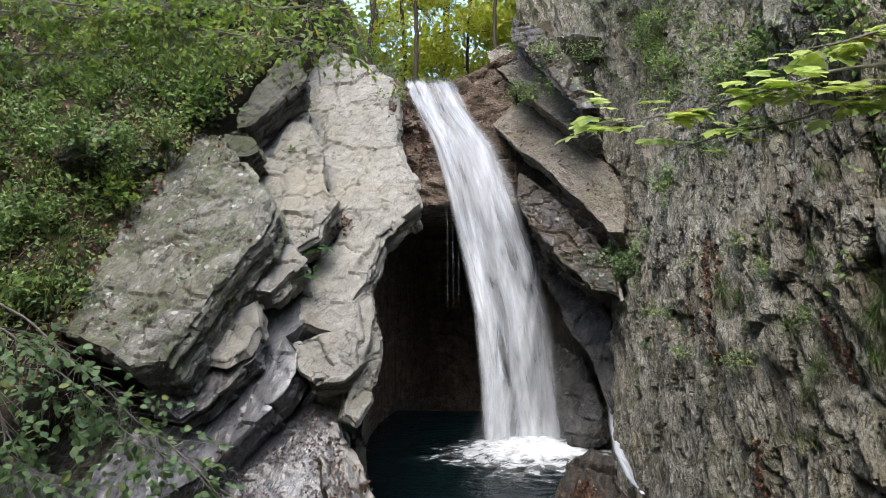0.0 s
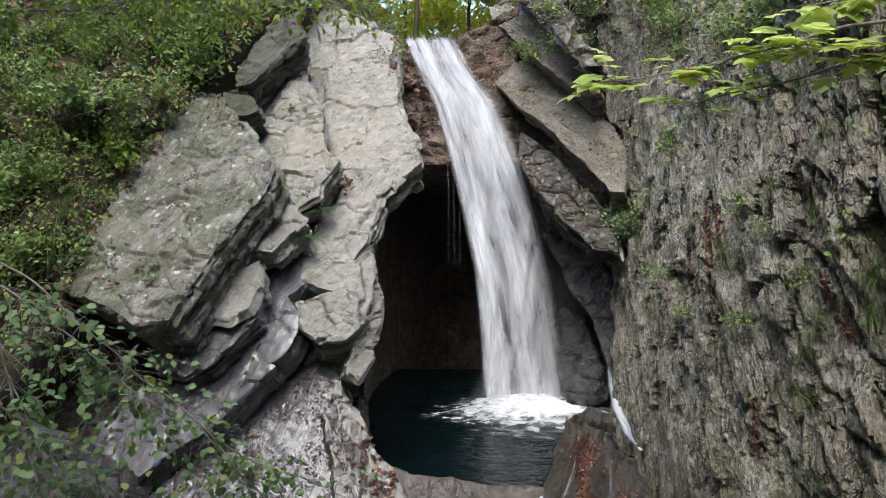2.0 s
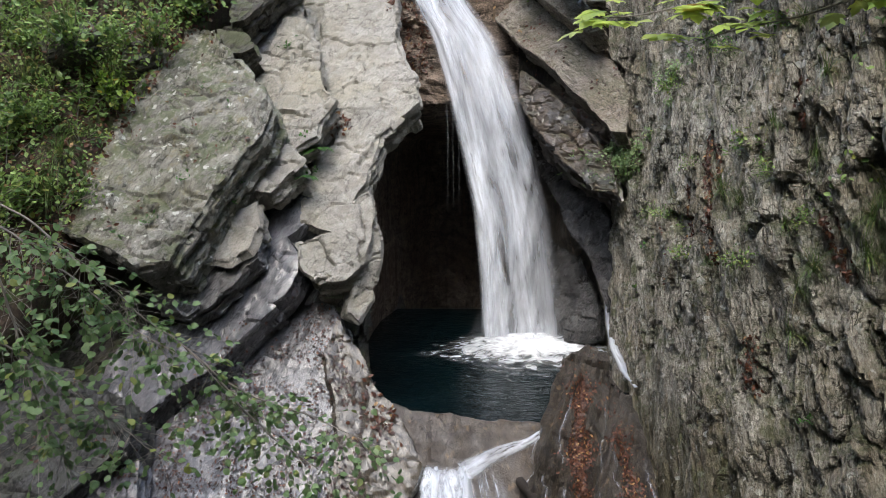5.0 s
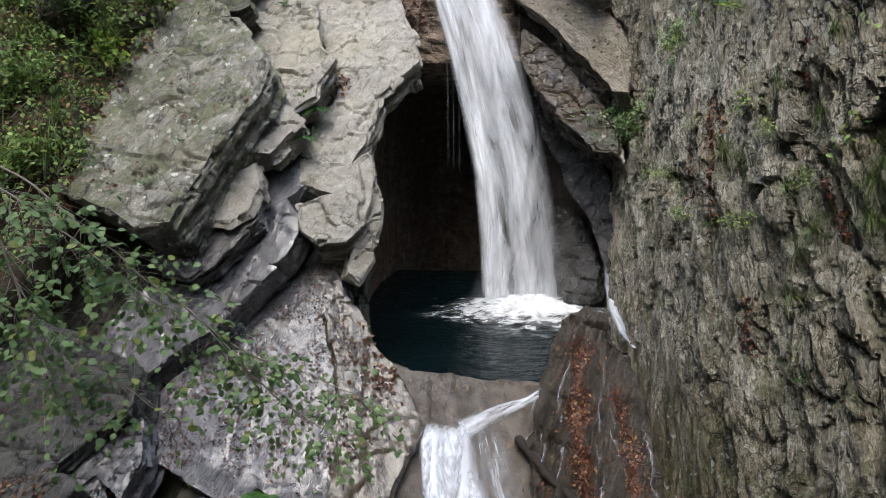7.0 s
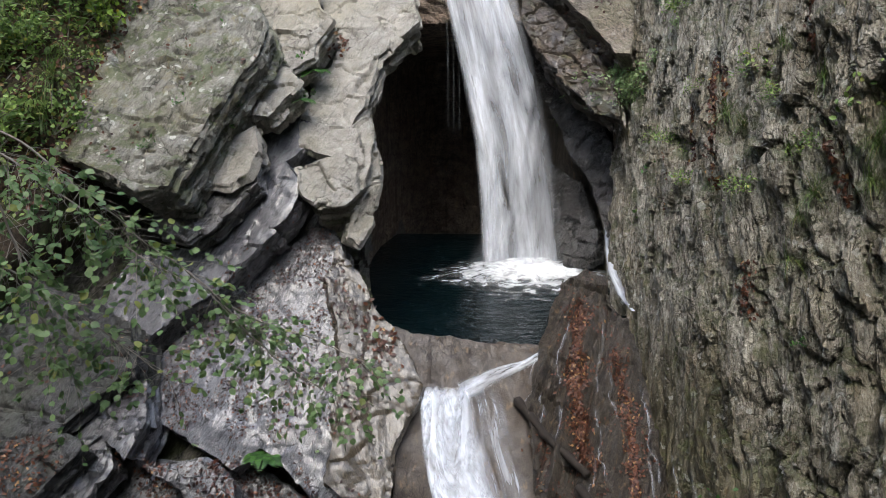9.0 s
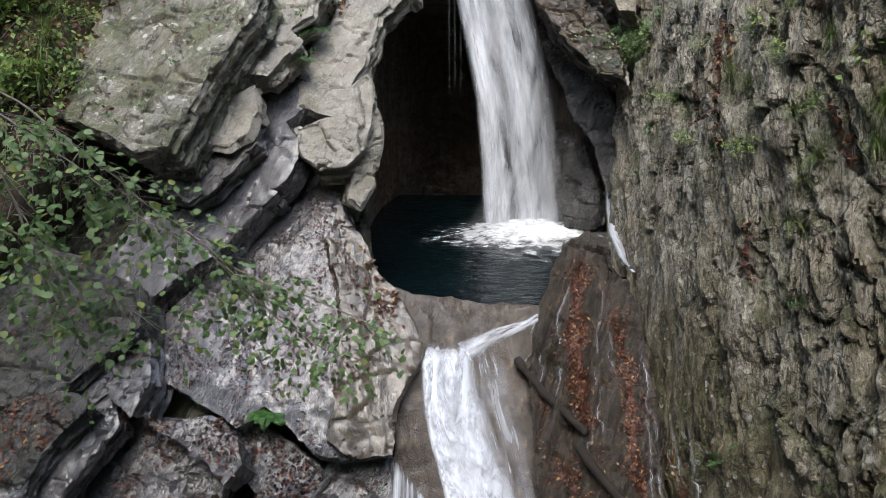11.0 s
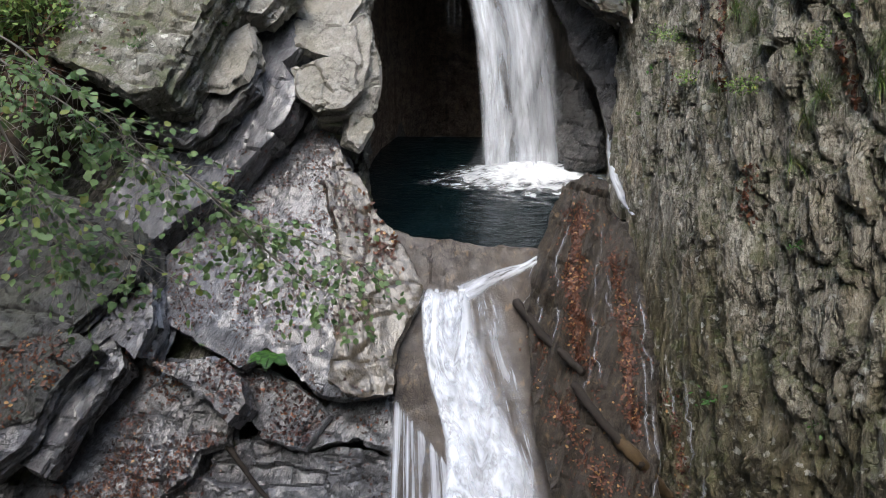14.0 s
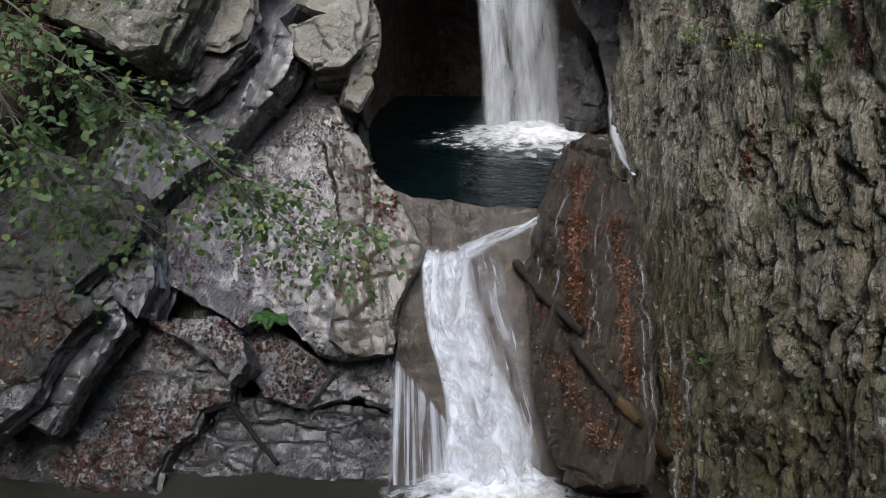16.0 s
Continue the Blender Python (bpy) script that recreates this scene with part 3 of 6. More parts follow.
def foam_material():
    k = Nodes("white_foam")
    uv = k.add("UVMap")
    uv.uv_map = "flow"
    sep = k.add("SeparateXYZ")
    k.put(uv.outputs[0], sep.inputs[0])
    n = k.noise(k.scaled(k.pos, (1.0, 1.6, 1)), 4.5, 6, 0.65, 0.3)
    alpha = k.math("ADD", k.math("MULTIPLY", k.math("SUBTRACT", n, 0.5), 2.2), k.math("SUBTRACT", 1.1, k.math("MULTIPLY", sep.outputs["X"], 1.45)), True)
    dif = k.add("BsdfDiffuse")
    dif.inputs["Color"].default_value = (0.85, 0.89, 0.93, 1)
    clear = k.add("BsdfTransparent")
    mx = k.add("MixShader")
    k.put(alpha, mx.inputs[0])
    k.put(clear.outputs[0], mx.inputs[1])
    k.put(dif.outputs[0], mx.inputs[2])
    k.put(mx.outputs[0], k.out.inputs["Surface"])
    return k.mat


FOAM = foam_material()


def pool_material(name, deep, ripple):
    k = Nodes(name)
    a = k.noise(k.scaled(k.pos, (1, 1.8, 1)), 4.5, 4, 0.55, 0.6)
    b = k.noise(k.pos, 17, 3, 0.5)
    nrm = k.bump(k.math("ADD", a, k.math("MULTIPLY", b, 0.25)), ripple, 0.05)
    c = k.mix(k.noise(k.pos, 0.8, 3), tuple(x * 0.6 for x in deep), tuple(x * 1.5 for x in deep))
    return k.done(c, 0.06, nrm, IOR=1.33)


POOL = pool_material("deep_teal_water", (0.002, 0.006, 0.0075), 0.7)
POOL_LOW = pool_material("shallow_brown_water", (0.03, 0.03, 0.024), 0.4)


# ---------------------------------------------------------------- the gorge: ground, cliffs, cave
def ground_height(x, y):
    """The floor of the gorge in front, the shelf above the fall behind, steep slopes on both sides, a hill to the rear.
    """
    step = smooth(24.6, 26, y)
    z = -3.1 + step * 9.6
    z += smooth(25, 60, y) * 11
    # side slopes, steepened out of view to leave only a slit of sky
    z += np.minimum(26, np.maximum(0, np.abs(x - 0.3 - 0.02 * y) - 6.3) * 1.9) * (1 - 0.6 * step)
    z += step * np.minimum(9, np.maximum(0, np.abs(x + 0.25) - 0.55) * 0.5)
    # unseen hill added behind the camera to block low sky light
    z += 22 * smooth(-2.5, -13, y)
    return z


gx = np.sign(np.linspace(-1, 1, 161)) * (np.abs(np.linspace(-1, 1, 161)) ** 2.2) * 220
gy = 8 + np.sign(np.linspace(-1, 1, 161)) * (np.abs(np.linspace(-1, 1, 161)) ** 2.2) * 220
GX, GY = np.meshgrid(gx, gy, indexing="xy")
flat = np.stack([GX.ravel(), GY.ravel(), np.zeros(GX.size)], 1)
gz = ground_height(GX, GY) + (0.35 * fbm(flat * 0.35, 4) + 0.5 * fbm(flat * 0.06 + 4, 2)).reshape(GX.shape) * smooth(0, 3, np.abs(GX) + np.abs(GY - 8) * 0.2)
ground = tagged(new("ground", sheet("ground", np.stack([GX, GY, gz], -1), SOIL)), "brown forest soil under fallen leaves round the gorge", "ground", kind="structure")


def unit_vectors(q):
    return q / np.maximum(np.linalg.norm(q, axis=1)[:, None], 1e-9)


def curve_at(knots, values):
    knots, values = np.array(knots, float), np.array(values, float)

    def at(q):
        q = np.asarray(q, float)
        fine = np.linspace(knots[0], knots[-1], 400)
        lin = np.interp(fine, knots, values)
        width = max(3, int(400 * 0.06) | 1)
        pad = np.pad(lin, width // 2, mode="edge")
        return np.interp(q, fine, np.convolve(pad, np.ones(width) / width, "valid"))
    return at


# right-hand cliff: folded beds that stand nearly upright
cliff_x = curve_at((-8, -3, 2, 4, 5, 6, 7, 8.5, 9.6, 10.3, 11, 12.5, 14, 16, 19), (6.4, 5.9, 5.1, 4.1, 3.5, 2.9, 2.72, 2.72, 2.66, 2.72, 2.8, 2.85, 2.6, 2.0, 1.5))
along = np.linspace(-8, 18.5, 3000)
run = np.concatenate([[0], np.cumsum(np.hypot(np.diff(along), np.diff(cliff_x(along))))])
s0, s1 = np.interp((3.6, 13.5), along, run)
cs = np.concatenate([np.linspace(0, s0, 60)[:-1], np.linspace(s0, s1, 470), np.linspace(s1, run[-1], 60)[1:]])
cz = np.concatenate([np.linspace(-3.2, 7.5, 420), np.linspace(7.5, 13, 50)[1:]])
CS, CZ = np.meshgrid(cs, cz, indexing="ij")
CS = np.clip(CS + 0.38 * CZ, 0, run[-1])  # the columns of the mesh follow the beds
CY = np.interp(CS, run, along)
CX = cliff_x(CY) + 0.05 * (CZ - 1) + 0.035 * np.maximum(0, CZ - 3) ** 2 * smooth(13.5, 8, CY) - 0.2 * smooth(0.8, -2.6, CZ) * smooth(11, 7.5, CY)
flat = np.stack([CX.ravel(), CY.ravel(), CZ.ravel()], 1)
lay = np.stack([CS.ravel() - 0.38 * flat[:, 2] + 0.15 * pn(flat * 0.7), flat[:, 2], flat[:, 0]], 1)
warp = np.stack([pn(flat * 1.3), pn(flat * 1.3 + 9), pn(flat * 1.3 + 5)], 1)
near = smooth(7.2, 5.6, flat[:, 1])  # the beds nearest the stream are thick and knobbly
push = 0.18 * fbm(flat * (0.55, 0.55, 0.4), 3)
push += 0.16 * (ridge(lay * (0.9, 0.14, 0.3) + 3 + 0.25 * warp, 2) - 0.5)
push += (0.10 - 0.05 * near) * (ridge(lay * (3.4, 0.4, 0.6) + 8 + 0.3 * warp, 2) - 0.5)
calm = smooth(2.0, 0.2, flat[:, 2]) * (1 - near)  # smoother, thin-bedded rock low down beside the boulder
for size, deep, gap in (((1.5, 0.40, 0.8), 0.075, 0.05), ((3.6, 0.85, 1.6), 0.052, 0.035), ((8.5, 2.1, 3.6), 0.030, 0.014), ((17.0, 4.5, 8.0), 0.013, 0.005)):
    block, joint = blocks(lay * size + 0.6 * warp, int(size[0] * 2), 1.5)
    push += (1 - 0.62 * calm) * (deep * block - gap * smooth(0.09, 0.0, joint))
push += calm * 0.05 * (ridge(lay * (7.0, 0.5, 1.0) + 14 + 0.3 * warp, 3) - 0.5)
bed = lay[:, 0] * 6.0 + 1.3 * pn(flat * 1.1 + 30) + 0.5 * pn(flat * 4 + 3)
leaf_of = bed - np.floor(bed)
push += (1 - near) * 0.06 * (leaf_of - 0.5) * smooth(-0.25, 0.25, pn(lay * (0.8, 0.5, 0.6) + 50))
push += near * (0.20 * (ridge(flat * (1.2, 1.5, 0.9) + 31, 3) - 0.5) + 0.10 * (np.abs(fbm(flat * (3.4, 3.4, 2.2) + 40, 3)) - 0.25))
slope = (cliff_x(CY + 0.2) - cliff_x(CY - 0.2)).ravel() / 0.4
inward = np.stack([-np.ones(len(slope)), np.clip(slope, -1.5, 0.3), np.zeros(len(slope))], 1)
flat = flat + unit_vectors(inward) * push[:, None]
right_cliff_mesh = sheet("cliff_right", flat.reshape(*CX.shape, 3), ROCK_WALL, flip=True)
right_cliff_mesh.set_sharp_from_angle(angle=radians(26))
ROCKS.append(right_cliff_mesh)
tagged(new("cliff_right", right_cliff_mesh), "steep damp cliff of folded grey-brown limestone beds", "cliff", kind="structure")

# left-hand rock mass behind the slabs, which turns in to the cave
base_y = curve_at((-3.3, -2.6, -1.6, -0.6, 0.4, 1.4, 2.6, 4.0, 5.5, 7.2, 10), (6.7, 7.0, 7.65, 8.45, 9.5, 10.2, 11.0, 11.7, 12.7, 14.0, 15.5))
edge_x = curve_at((-3.3, -2.4, -1.0, -0.1, 0.6, 2, 4, 4.6, 6, 7, 10), (-0.75, -0.8, -0.75, -0.85, -1.05, -1.15, -1.15, -0.85, -0.95, -1.0, -1.0))
bz = np.linspace(-3.3, 7.2, 310)
bk = np.linspace(0, 1, 230)
BZ, BK = np.meshgrid(bz, bk, indexing="ij")
BX = -9.5 + (edge_x(BZ) + 9.5) * np.minimum(1, BK / 0.86)
BY = base_y(BZ) - 0.34 * np.maximum(0, -BX - 4.3) - 0.1 * np.maximum(0, -BX - 1.5)
turn = np.maximum(0, BK - 0.86) / 0.14
BY = BY + turn * (15.6 - BY)
BX = BX - 0.7 * np.sin(turn * math.pi)
flat = np.stack([BX.ravel(), BY.ravel(), BZ.ravel()], 1)
n, a, b = axes((-0.15, -0.75, 0.65))
lay = np.stack([flat @ a, flat @ b, flat @ n], 1)
push = 0.22 * fbm(flat * 0.6 + 7, 3) + 0.16 * (ridge(lay * (0.5, 0.5, 3.5) + 2, 3) - 0.5) + 0.04 * fbm(flat * 4, 3)
warp = np.stack([pn(flat * 1.3), pn(flat * 1.3 + 9), pn(flat * 1.3 + 5)], 1)
block, joint = blocks(lay * (0.9, 0.9, 3.0) + 0.5 * warp, 4, 1.0)
push += 0.16 * block - 0.10 * smooth(0.1, 0.0, joint)
block, joint = blocks(lay * (3, 3, 10) + 0.8 * warp, 5, 1.0)
push += 0.05 * block - 0.03 * smooth(0.1, 0.0, joint)
flat = flat + np.array((-0.1, -0.8, 0.3)) * push[:, None]
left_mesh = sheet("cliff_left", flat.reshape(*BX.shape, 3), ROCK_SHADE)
left_mesh.set_sharp_from_angle(angle=radians(34))
ROCKS.append(left_mesh)
tagged(new("cliff_left", left_mesh), "dark mass of tilted limestone beds behind split slabs", "cliff", kind="structure")

# cave behind the fall: round back wall, roof under the lip
ca = np.linspace(0, 1, 150)
cz = np.linspace(-1.0, 7.3, 170)
CA, CZ = np.meshgrid(ca, cz, indexing="ij")
ang = math.pi * (1.08 - 1.12 * CA)
RX = 0.85 + 2.25 * np.cos(ang)
RY = 11.9 + 3.4 * np.sin(ang) * (1 - 0.65 * smooth(0.5, 0.75, CA))
lip = smooth(3.7, 4.35, CZ)
front = 12.95 + 0.12 * (CZ - 4.2)
RY = RY + 3.0 * np.sin(ang).clip(0, 1) * smooth(0.62, 0.35, CA) * (1 - lip)
RY = RY * (1 - lip) + front * lip
brow = 6.62 + 0.55 * np.clip(np.abs(RX + 0.3) - 0.45, 0, 1.6)
CZ = np.where(CZ > 4.4, 4.4 + (CZ - 4.4) / 2.9 * (brow - 4.4), CZ)
flat = np.stack([RX.ravel(), RY.ravel(), CZ.ravel()], 1)
push = 0.5 * fbm(flat * 0.5 + 3, 3) * (1 - lip.ravel()) + 0.22 * fbm(flat * 0.9 + 3, 3) + 0.12 * (ridge(np.stack([flat[:, 0] * 0.5, flat[:, 2] * 2.6 + flat[:, 0] * 0.8, flat[:, 1] * 0.5], 1), 3) - 0.5) + 0.03 * fbm(flat * 5, 3)
block, joint = blocks(np.stack([flat[:, 0] * 1.6, flat[:, 1], flat[:, 2] * 2.4 + flat[:, 0] * 1.2], 1) + 0.4 * np.stack([pn(flat * 2), pn(flat * 2 + 5), pn(flat * 2 + 9)], 1), 7, 0.9)
push += 0.05 * block - 0.04 * smooth(0.12, 0.0, joint)
flat = flat + np.array((-0.05, -0.9, 0.1)) * push[:, None]
whole = flat.reshape(*CA.shape, 3)
cave_mesh = sheet("cave_wall", whole[:88], ROCK_CAVE)
spray_mesh = sheet("spray_wall", whole[87:], ROCK_BROWN)
ROCKS += [cave_mesh, spray_mesh]
for me in ROCKS[-2:]:
    me.set_sharp_from_angle(angle=radians(34))
tagged(new("spray_wall", spray_mesh), "brown rock wall wetted by the waterfall's spray", "cliff", kind="structure")
tagged(new("cave_wall", cave_mesh), "dark damp rock of the cave behind the waterfall", "cave", kind="structure")

# unseen wall left of the slabs' foot, added to hold sky light off the gorge
SY, SZ = np.meshgrid(np.linspace(-14, 7.5, 90), np.linspace(-3.3, 6.3, 60), indexing="ij")
SX = -6.8 - 0.05 * (7 - SY) - 0.22 * np.maximum(0, SZ - 1) - 0.6 * smooth(7.5, 5, SY)
flat = np.stack([SX.ravel(), SY.ravel(), SZ.ravel()], 1)
flat[:, 0] += 0.5 * fbm(flat * 0.5 + 3, 4) + 0.1 * (ridge(flat * (1, 1, 3), 3) - 0.5)
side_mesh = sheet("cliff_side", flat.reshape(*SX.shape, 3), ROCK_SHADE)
tagged(new("cliff_side", side_mesh), "unseen rock wall added to shade the gorge's left side", "cliff", kind="structure")

# the shelf of rock over which the stream comes
ty = np.concatenate([[13.42], np.linspace(13.43, 26.5, 90)])
TX, TY = np.meshgrid(np.linspace(-10, 10, 140), ty, indexing="ij")
TZ = 6.52 + 0.5 * np.clip(np.abs(TX + 0.3) - 0.45, 0, 1.2) * smooth(13.4, 14.6, TY) + 0.05 * (TY - 13)
TZ = TZ + 2.6 * smooth(0.55, 3.0, -(TX + 0.3)) * smooth(13.3, 15.0, TY) + 1.6 * smooth(0.9, 3.0, TX + 0.3) * smooth(14.6, 16.4, TY)
flat = np.stack([TX.ravel(), TY.ravel(), TZ.ravel()], 1)
flat[:, 2] += 0.3 * fbm(flat * 1.3, 4) * smooth(0.5, 1.0, np.abs(flat[:, 0] + 0.3))
flat = flat.reshape(*TX.shape, 3)
flat[:, 0, 2] -= 1.8  # its front turns down behind the fall
shelf_mesh = sheet("stream_bed", flat, SOIL)
ROCKS.append(shelf_mesh)
tagged(new("stream_bed", shelf_mesh), "leafy earth and rock beside the stream above the fall", "ground", kind="structure")

# earth bank on the left, above the slabs
hz = np.linspace(0.2, 11, 170)
hx = np.linspace(-13, -2.1, 180)
HX, HZ = np.meshgrid(hx, hz, indexing="ij")
hn, _, _ = axes((-0.2, -0.74, 0.64))
bank_edge = curve_at((0.2, 1.4, 2.4, 3.1, 4.4, 5.2, 6.0, 6.8, 8.2, 11), (-6.0, -5.2, -4.75, -4.7, -4.2, -3.85, -3.5, -2.9, -2.4, -2.0))
over = bank_edge(HZ) - HX
HY = (-3.87 - hn[0] * HX - hn[2] * HZ) / hn[1]
HY = HY + 0.45 * smooth(0.35, -0.5, over) - 0.12 * smooth(-0.1, 0.5, over) - 0.42 * np.maximum(0, over - 0.2) ** 0.85 + 4.0 * smooth(-0.05, -0.9, over)
HY = np.maximum(HY, 6.0 + 0.25 * (HX + 13))
flat = np.stack([HX.ravel(), HY.ravel(), HZ.ravel()], 1)
flat = flat + np.array((0.3, -0.7, 0.5)) * (0.30 * fbm(flat * 0.6, 4) + 0.06 * fbm(flat * 3, 3))[:, None]
bank_mesh = sheet("bank", flat.reshape(*HX.shape, 3), SOIL)
ROCKS.append(bank_mesh)
tagged(new("bank", bank_mesh), "steep earth bank overgrown with shrubs and dead leaves", "bank", kind="structure")


# ---------------------------------------------------------------- slabs of rock
BED = (-0.15, -0.75, 0.65)
A = (BED, -5.19, [(-5.99, 15.03), (-5.13, 14.53), (-4.26, 13.85), (-3.45, 13.13), (-3.24, 12.5), (-3.05, 11.28), (-2.63, 10.46), (-2.45, 9.91), (-2.64, 9.64), (-2.93, 9.27), (-2.94, 8.86), (-2.98, 8.38), (-3.12, 7.98), (-3.17, 7.55), (-3.7, 7.72), (-3.88, 8.18), (-3.72, 8.86), (-3.54, 9.11), (-3.6, 9.65), (-3.99, 10.23), (-4.32, 11.15), (-4.79, 12.17), (-5.09, 12.51), (-5.18, 12.97), (-5.15, 13.69)])
B = (BED, -4.70, [(-5.39, 11.21), (-5.16, 11.7), (-4.85, 11.94), (-4.49, 11.45), (-4.04, 10.5), (-3.76, 9.74), (-3.55, 9.5), (-3.68, 9.06), (-3.68, 8.83), (-3.91, 8.62), (-4.15, 8.6), (-4.45, 8.91), (-4.51, 9.4), (-4.79, 9.85), (-5.12, 10.49)])
D = (BED, -4.60, [(-4.22, 8.67), (-3.89, 8.51), (-3.67, 8.31), (-3.82, 8.04), (-4.01, 7.76), (-4.36, 7.78), (-4.29, 8.17)])
B2 = (BED, -4.14, [(-5.44, 10.45), (-5.13, 10.57), (-4.71, 10.03), (-4.87, 9.89), (-5.11, 9.94)])
T = ((-0.1, -0.7, 0.7), -3.41, [(-4.61, 10.95), (-4.67, 11.43), (-4.63, 12.08), (-4.44, 12.62), (-4.1, 12.93), (-3.9, 12.2), (-4.09, 11.75), (-4.28, 11.38), (-4.45, 11.01)])
C = ((-0.2, -0.74, 0.64), -3.87, [(-6.78, 10.05), (-6.41, 10.16), (-6.02, 10.0), (-5.85, 9.74), (-5.39, 9.38), (-4.91, 8.91), (-4.62, 8.48), (-4.56, 8.07), (-4.7, 7.79), (-4.86, 7.45), (-4.94, 7.12), (-5.12, 6.46), (-5.15, 6.12), (-5.57, 6.08), (-6.79, 6.51), (-7.21, 7.03), (-7.0, 7.4), (-7.12, 8.17), (-6.96, 9.06)])
E = (BED, -4.68, [(-4.5, 7.38), (-4.22, 7.66), (-4.08, 7.3), (-4.14, 6.96), (-4.32, 6.74), (-4.68, 6.78), (-4.65, 7.05)])
E2 = (BED, -4.85, [(-5.23, 6.8), (-4.84, 7.07), (-4.21, 7.09), (-4.12, 7.36), (-4.05, 6.93), (-4.26, 6.63), (-4.51, 6.34), (-4.74, 6.13), (-5.28, 6.22), (-5.33, 6.54)])
F = ((-0.05, -0.78, 0.62), -5.69, [(-2.5, 7.39), (-2.17, 7.53), (-1.92, 7.6), (-1.82, 7.99), (-1.65, 8.2), (-1.56, 7.81), (-1.56, 7.34), (-1.65, 7.06), (-1.82, 6.84), (-2.16, 6.84), (-2.32, 7.01)])
F3 = ((0.35, -0.85, 0.4), -7.35, [(2.68, 6.06), (2.79, 5.9), (2.83, 5.7), (2.77, 5.43), (2.59, 4.93), (2.35, 4.62), (2.23, 4.74), (2.42, 5.24), (2.57, 5.56)])
N = ((-0.05, -0.8, 0.6), -6.23, [(-2.53, 9.48), (-2.42, 9.94), (-2.26, 9.8), (-2.23, 9.48), (-2.34, 9.05), (-2.53, 8.89), (-2.68, 9.05)])
M = ((-0.2, -0.75, 0.62), -5.2, [(-4.69, 7.86), (-4.29, 7.78), (-4.22, 7.43), (-4.47, 7.15), (-4.26, 6.83), (-4.18, 6.61), (-4.26, 6.31), (-4.44, 6.14), (-4.36, 6.11), (-4.59, 5.73), (-4.87, 5.32), (-5.25, 4.98), (-5.6, 4.58), (-6.04, 3.96), (-6.83, 3.94), (-6.56, 4.8), (-6.11, 5.67), (-5.45, 5.77), (-5.08, 6.32), (-4.85, 6.89), (-4.9, 7.34)])
G = ((-0.12, -0.7, 0.7), -5.33, [(-3.96, 6.7), (-4.26, 6.22), (-4.57, 5.76), (-4.92, 5.31), (-5.2, 4.97), (-5.13, 4.78), (-4.97, 4.64), (-4.45, 4.39), (-3.96, 4.22), (-3.58, 4.03), (-3.45, 4.09), (-3.31, 4.31), (-2.98, 4.14), (-2.6, 3.81), (-2.27, 3.78), (-2.13, 3.82), (-2.22, 4.21), (-2.17, 4.75), (-2.2, 5.33), (-2.3, 5.77), (-2.6, 6.3), (-2.75, 6.71), (-2.94, 7.09), (-3.03, 7.26), (-3.25, 7.29), (-3.44, 7.25), (-3.38, 7.59), (-3.59, 7.66), (-3.72, 7.34), (-3.83, 7.11), (-3.9, 6.8)])
Gr = ((0.15, -0.72, 0.68), -5.62, [(0.46, 6.97), (0.74, 6.47), (0.86, 6.07), (1.05, 5.8), (1.18, 5.48), (1.3, 5.05), (1.04, 4.64), (0.9, 4.32), (0.79, 3.84), (0.34, 3.84), (0.17, 4.08), (0.25, 4.72), (0.39, 5.26), (0.38, 5.91), (0.29, 6.54)])
La = ((-0.1, -0.66, 0.74), -5.42, [(-5.38, 4.72), (-4.98, 4.46), (-4.21, 4.42), (-3.58, 3.85), (-3.51, 3.58), (-3.85, 3.42), (-3.88, 3.16), (-4.17, 2.86), (-4.15, 2.57), (-3.97, 1.95), (-6.33, 1.68), (-6.53, 2.53), (-5.91, 2.85), (-5.42, 3.43)])
Lb = ((-0.1, -0.66, 0.74), -4.77, [(-4.9, 4.54), (-4.7, 4.18), (-4.95, 3.67), (-5.22, 2.97), (-5.35, 2.96), (-5.52, 3.02), (-5.24, 3.82), (-5.08, 4.2)])
Ld = ((-0.1, -0.66, 0.74), -5.46, [(-3.68, 4.37), (-3.26, 4.48), (-2.56, 4.14), (-2.39, 3.97), (-2.59, 3.59), (-3.08, 3.66), (-3.42, 3.93)])
Le = ((-0.1, -0.66, 0.74), -5.56, [(-2.39, 4.13), (-1.7, 4.35), (-1.55, 3.62), (-2.01, 3.8), (-2.58, 3.58)])
Lf = ((-0.05, -0.75, 0.66), -6.20, [(-3.64, 1.62), (-3.72, 2.35), (-3.27, 2.72), (-3.04, 3.04), (-2.63, 3.13), (-2.1, 2.98), (-1.65, 3.09), (-1.06, 2.97), (-0.99, 1.96), (-1.85, 1.8), (-3.03, 1.62)])
Lk = ((-0.15, -0.7, 0.7), -4.47, [(-8.21, 5.65), (-6.72, 5.67), (-5.25, 5.25), (-5.05, 4.63), (-5.48, 4.17), (-5.67, 3.88), (-7.01, 2.95)])
Lm = ((-0.15, -0.7, 0.7), -4.43, [(-7.18, 3.44), (-5.57, 3.88), (-5.24, 3.76), (-5.66, 2.98), (-6.65, 2.24)])
R1 = ((-0.45, -0.65, 0.61), -5.39, [(-7.84, 13.21), (-7.14, 12.94), (-5.55, 11.43), (-4.61, 10.62), (-4.08, 10.18), (-3.75, 9.58), (-3.59, 8.89), (-3.82, 8.89), (-4.18, 9.33), (-4.86, 9.94), (-5.83, 10.76), (-7.15, 11.97)])
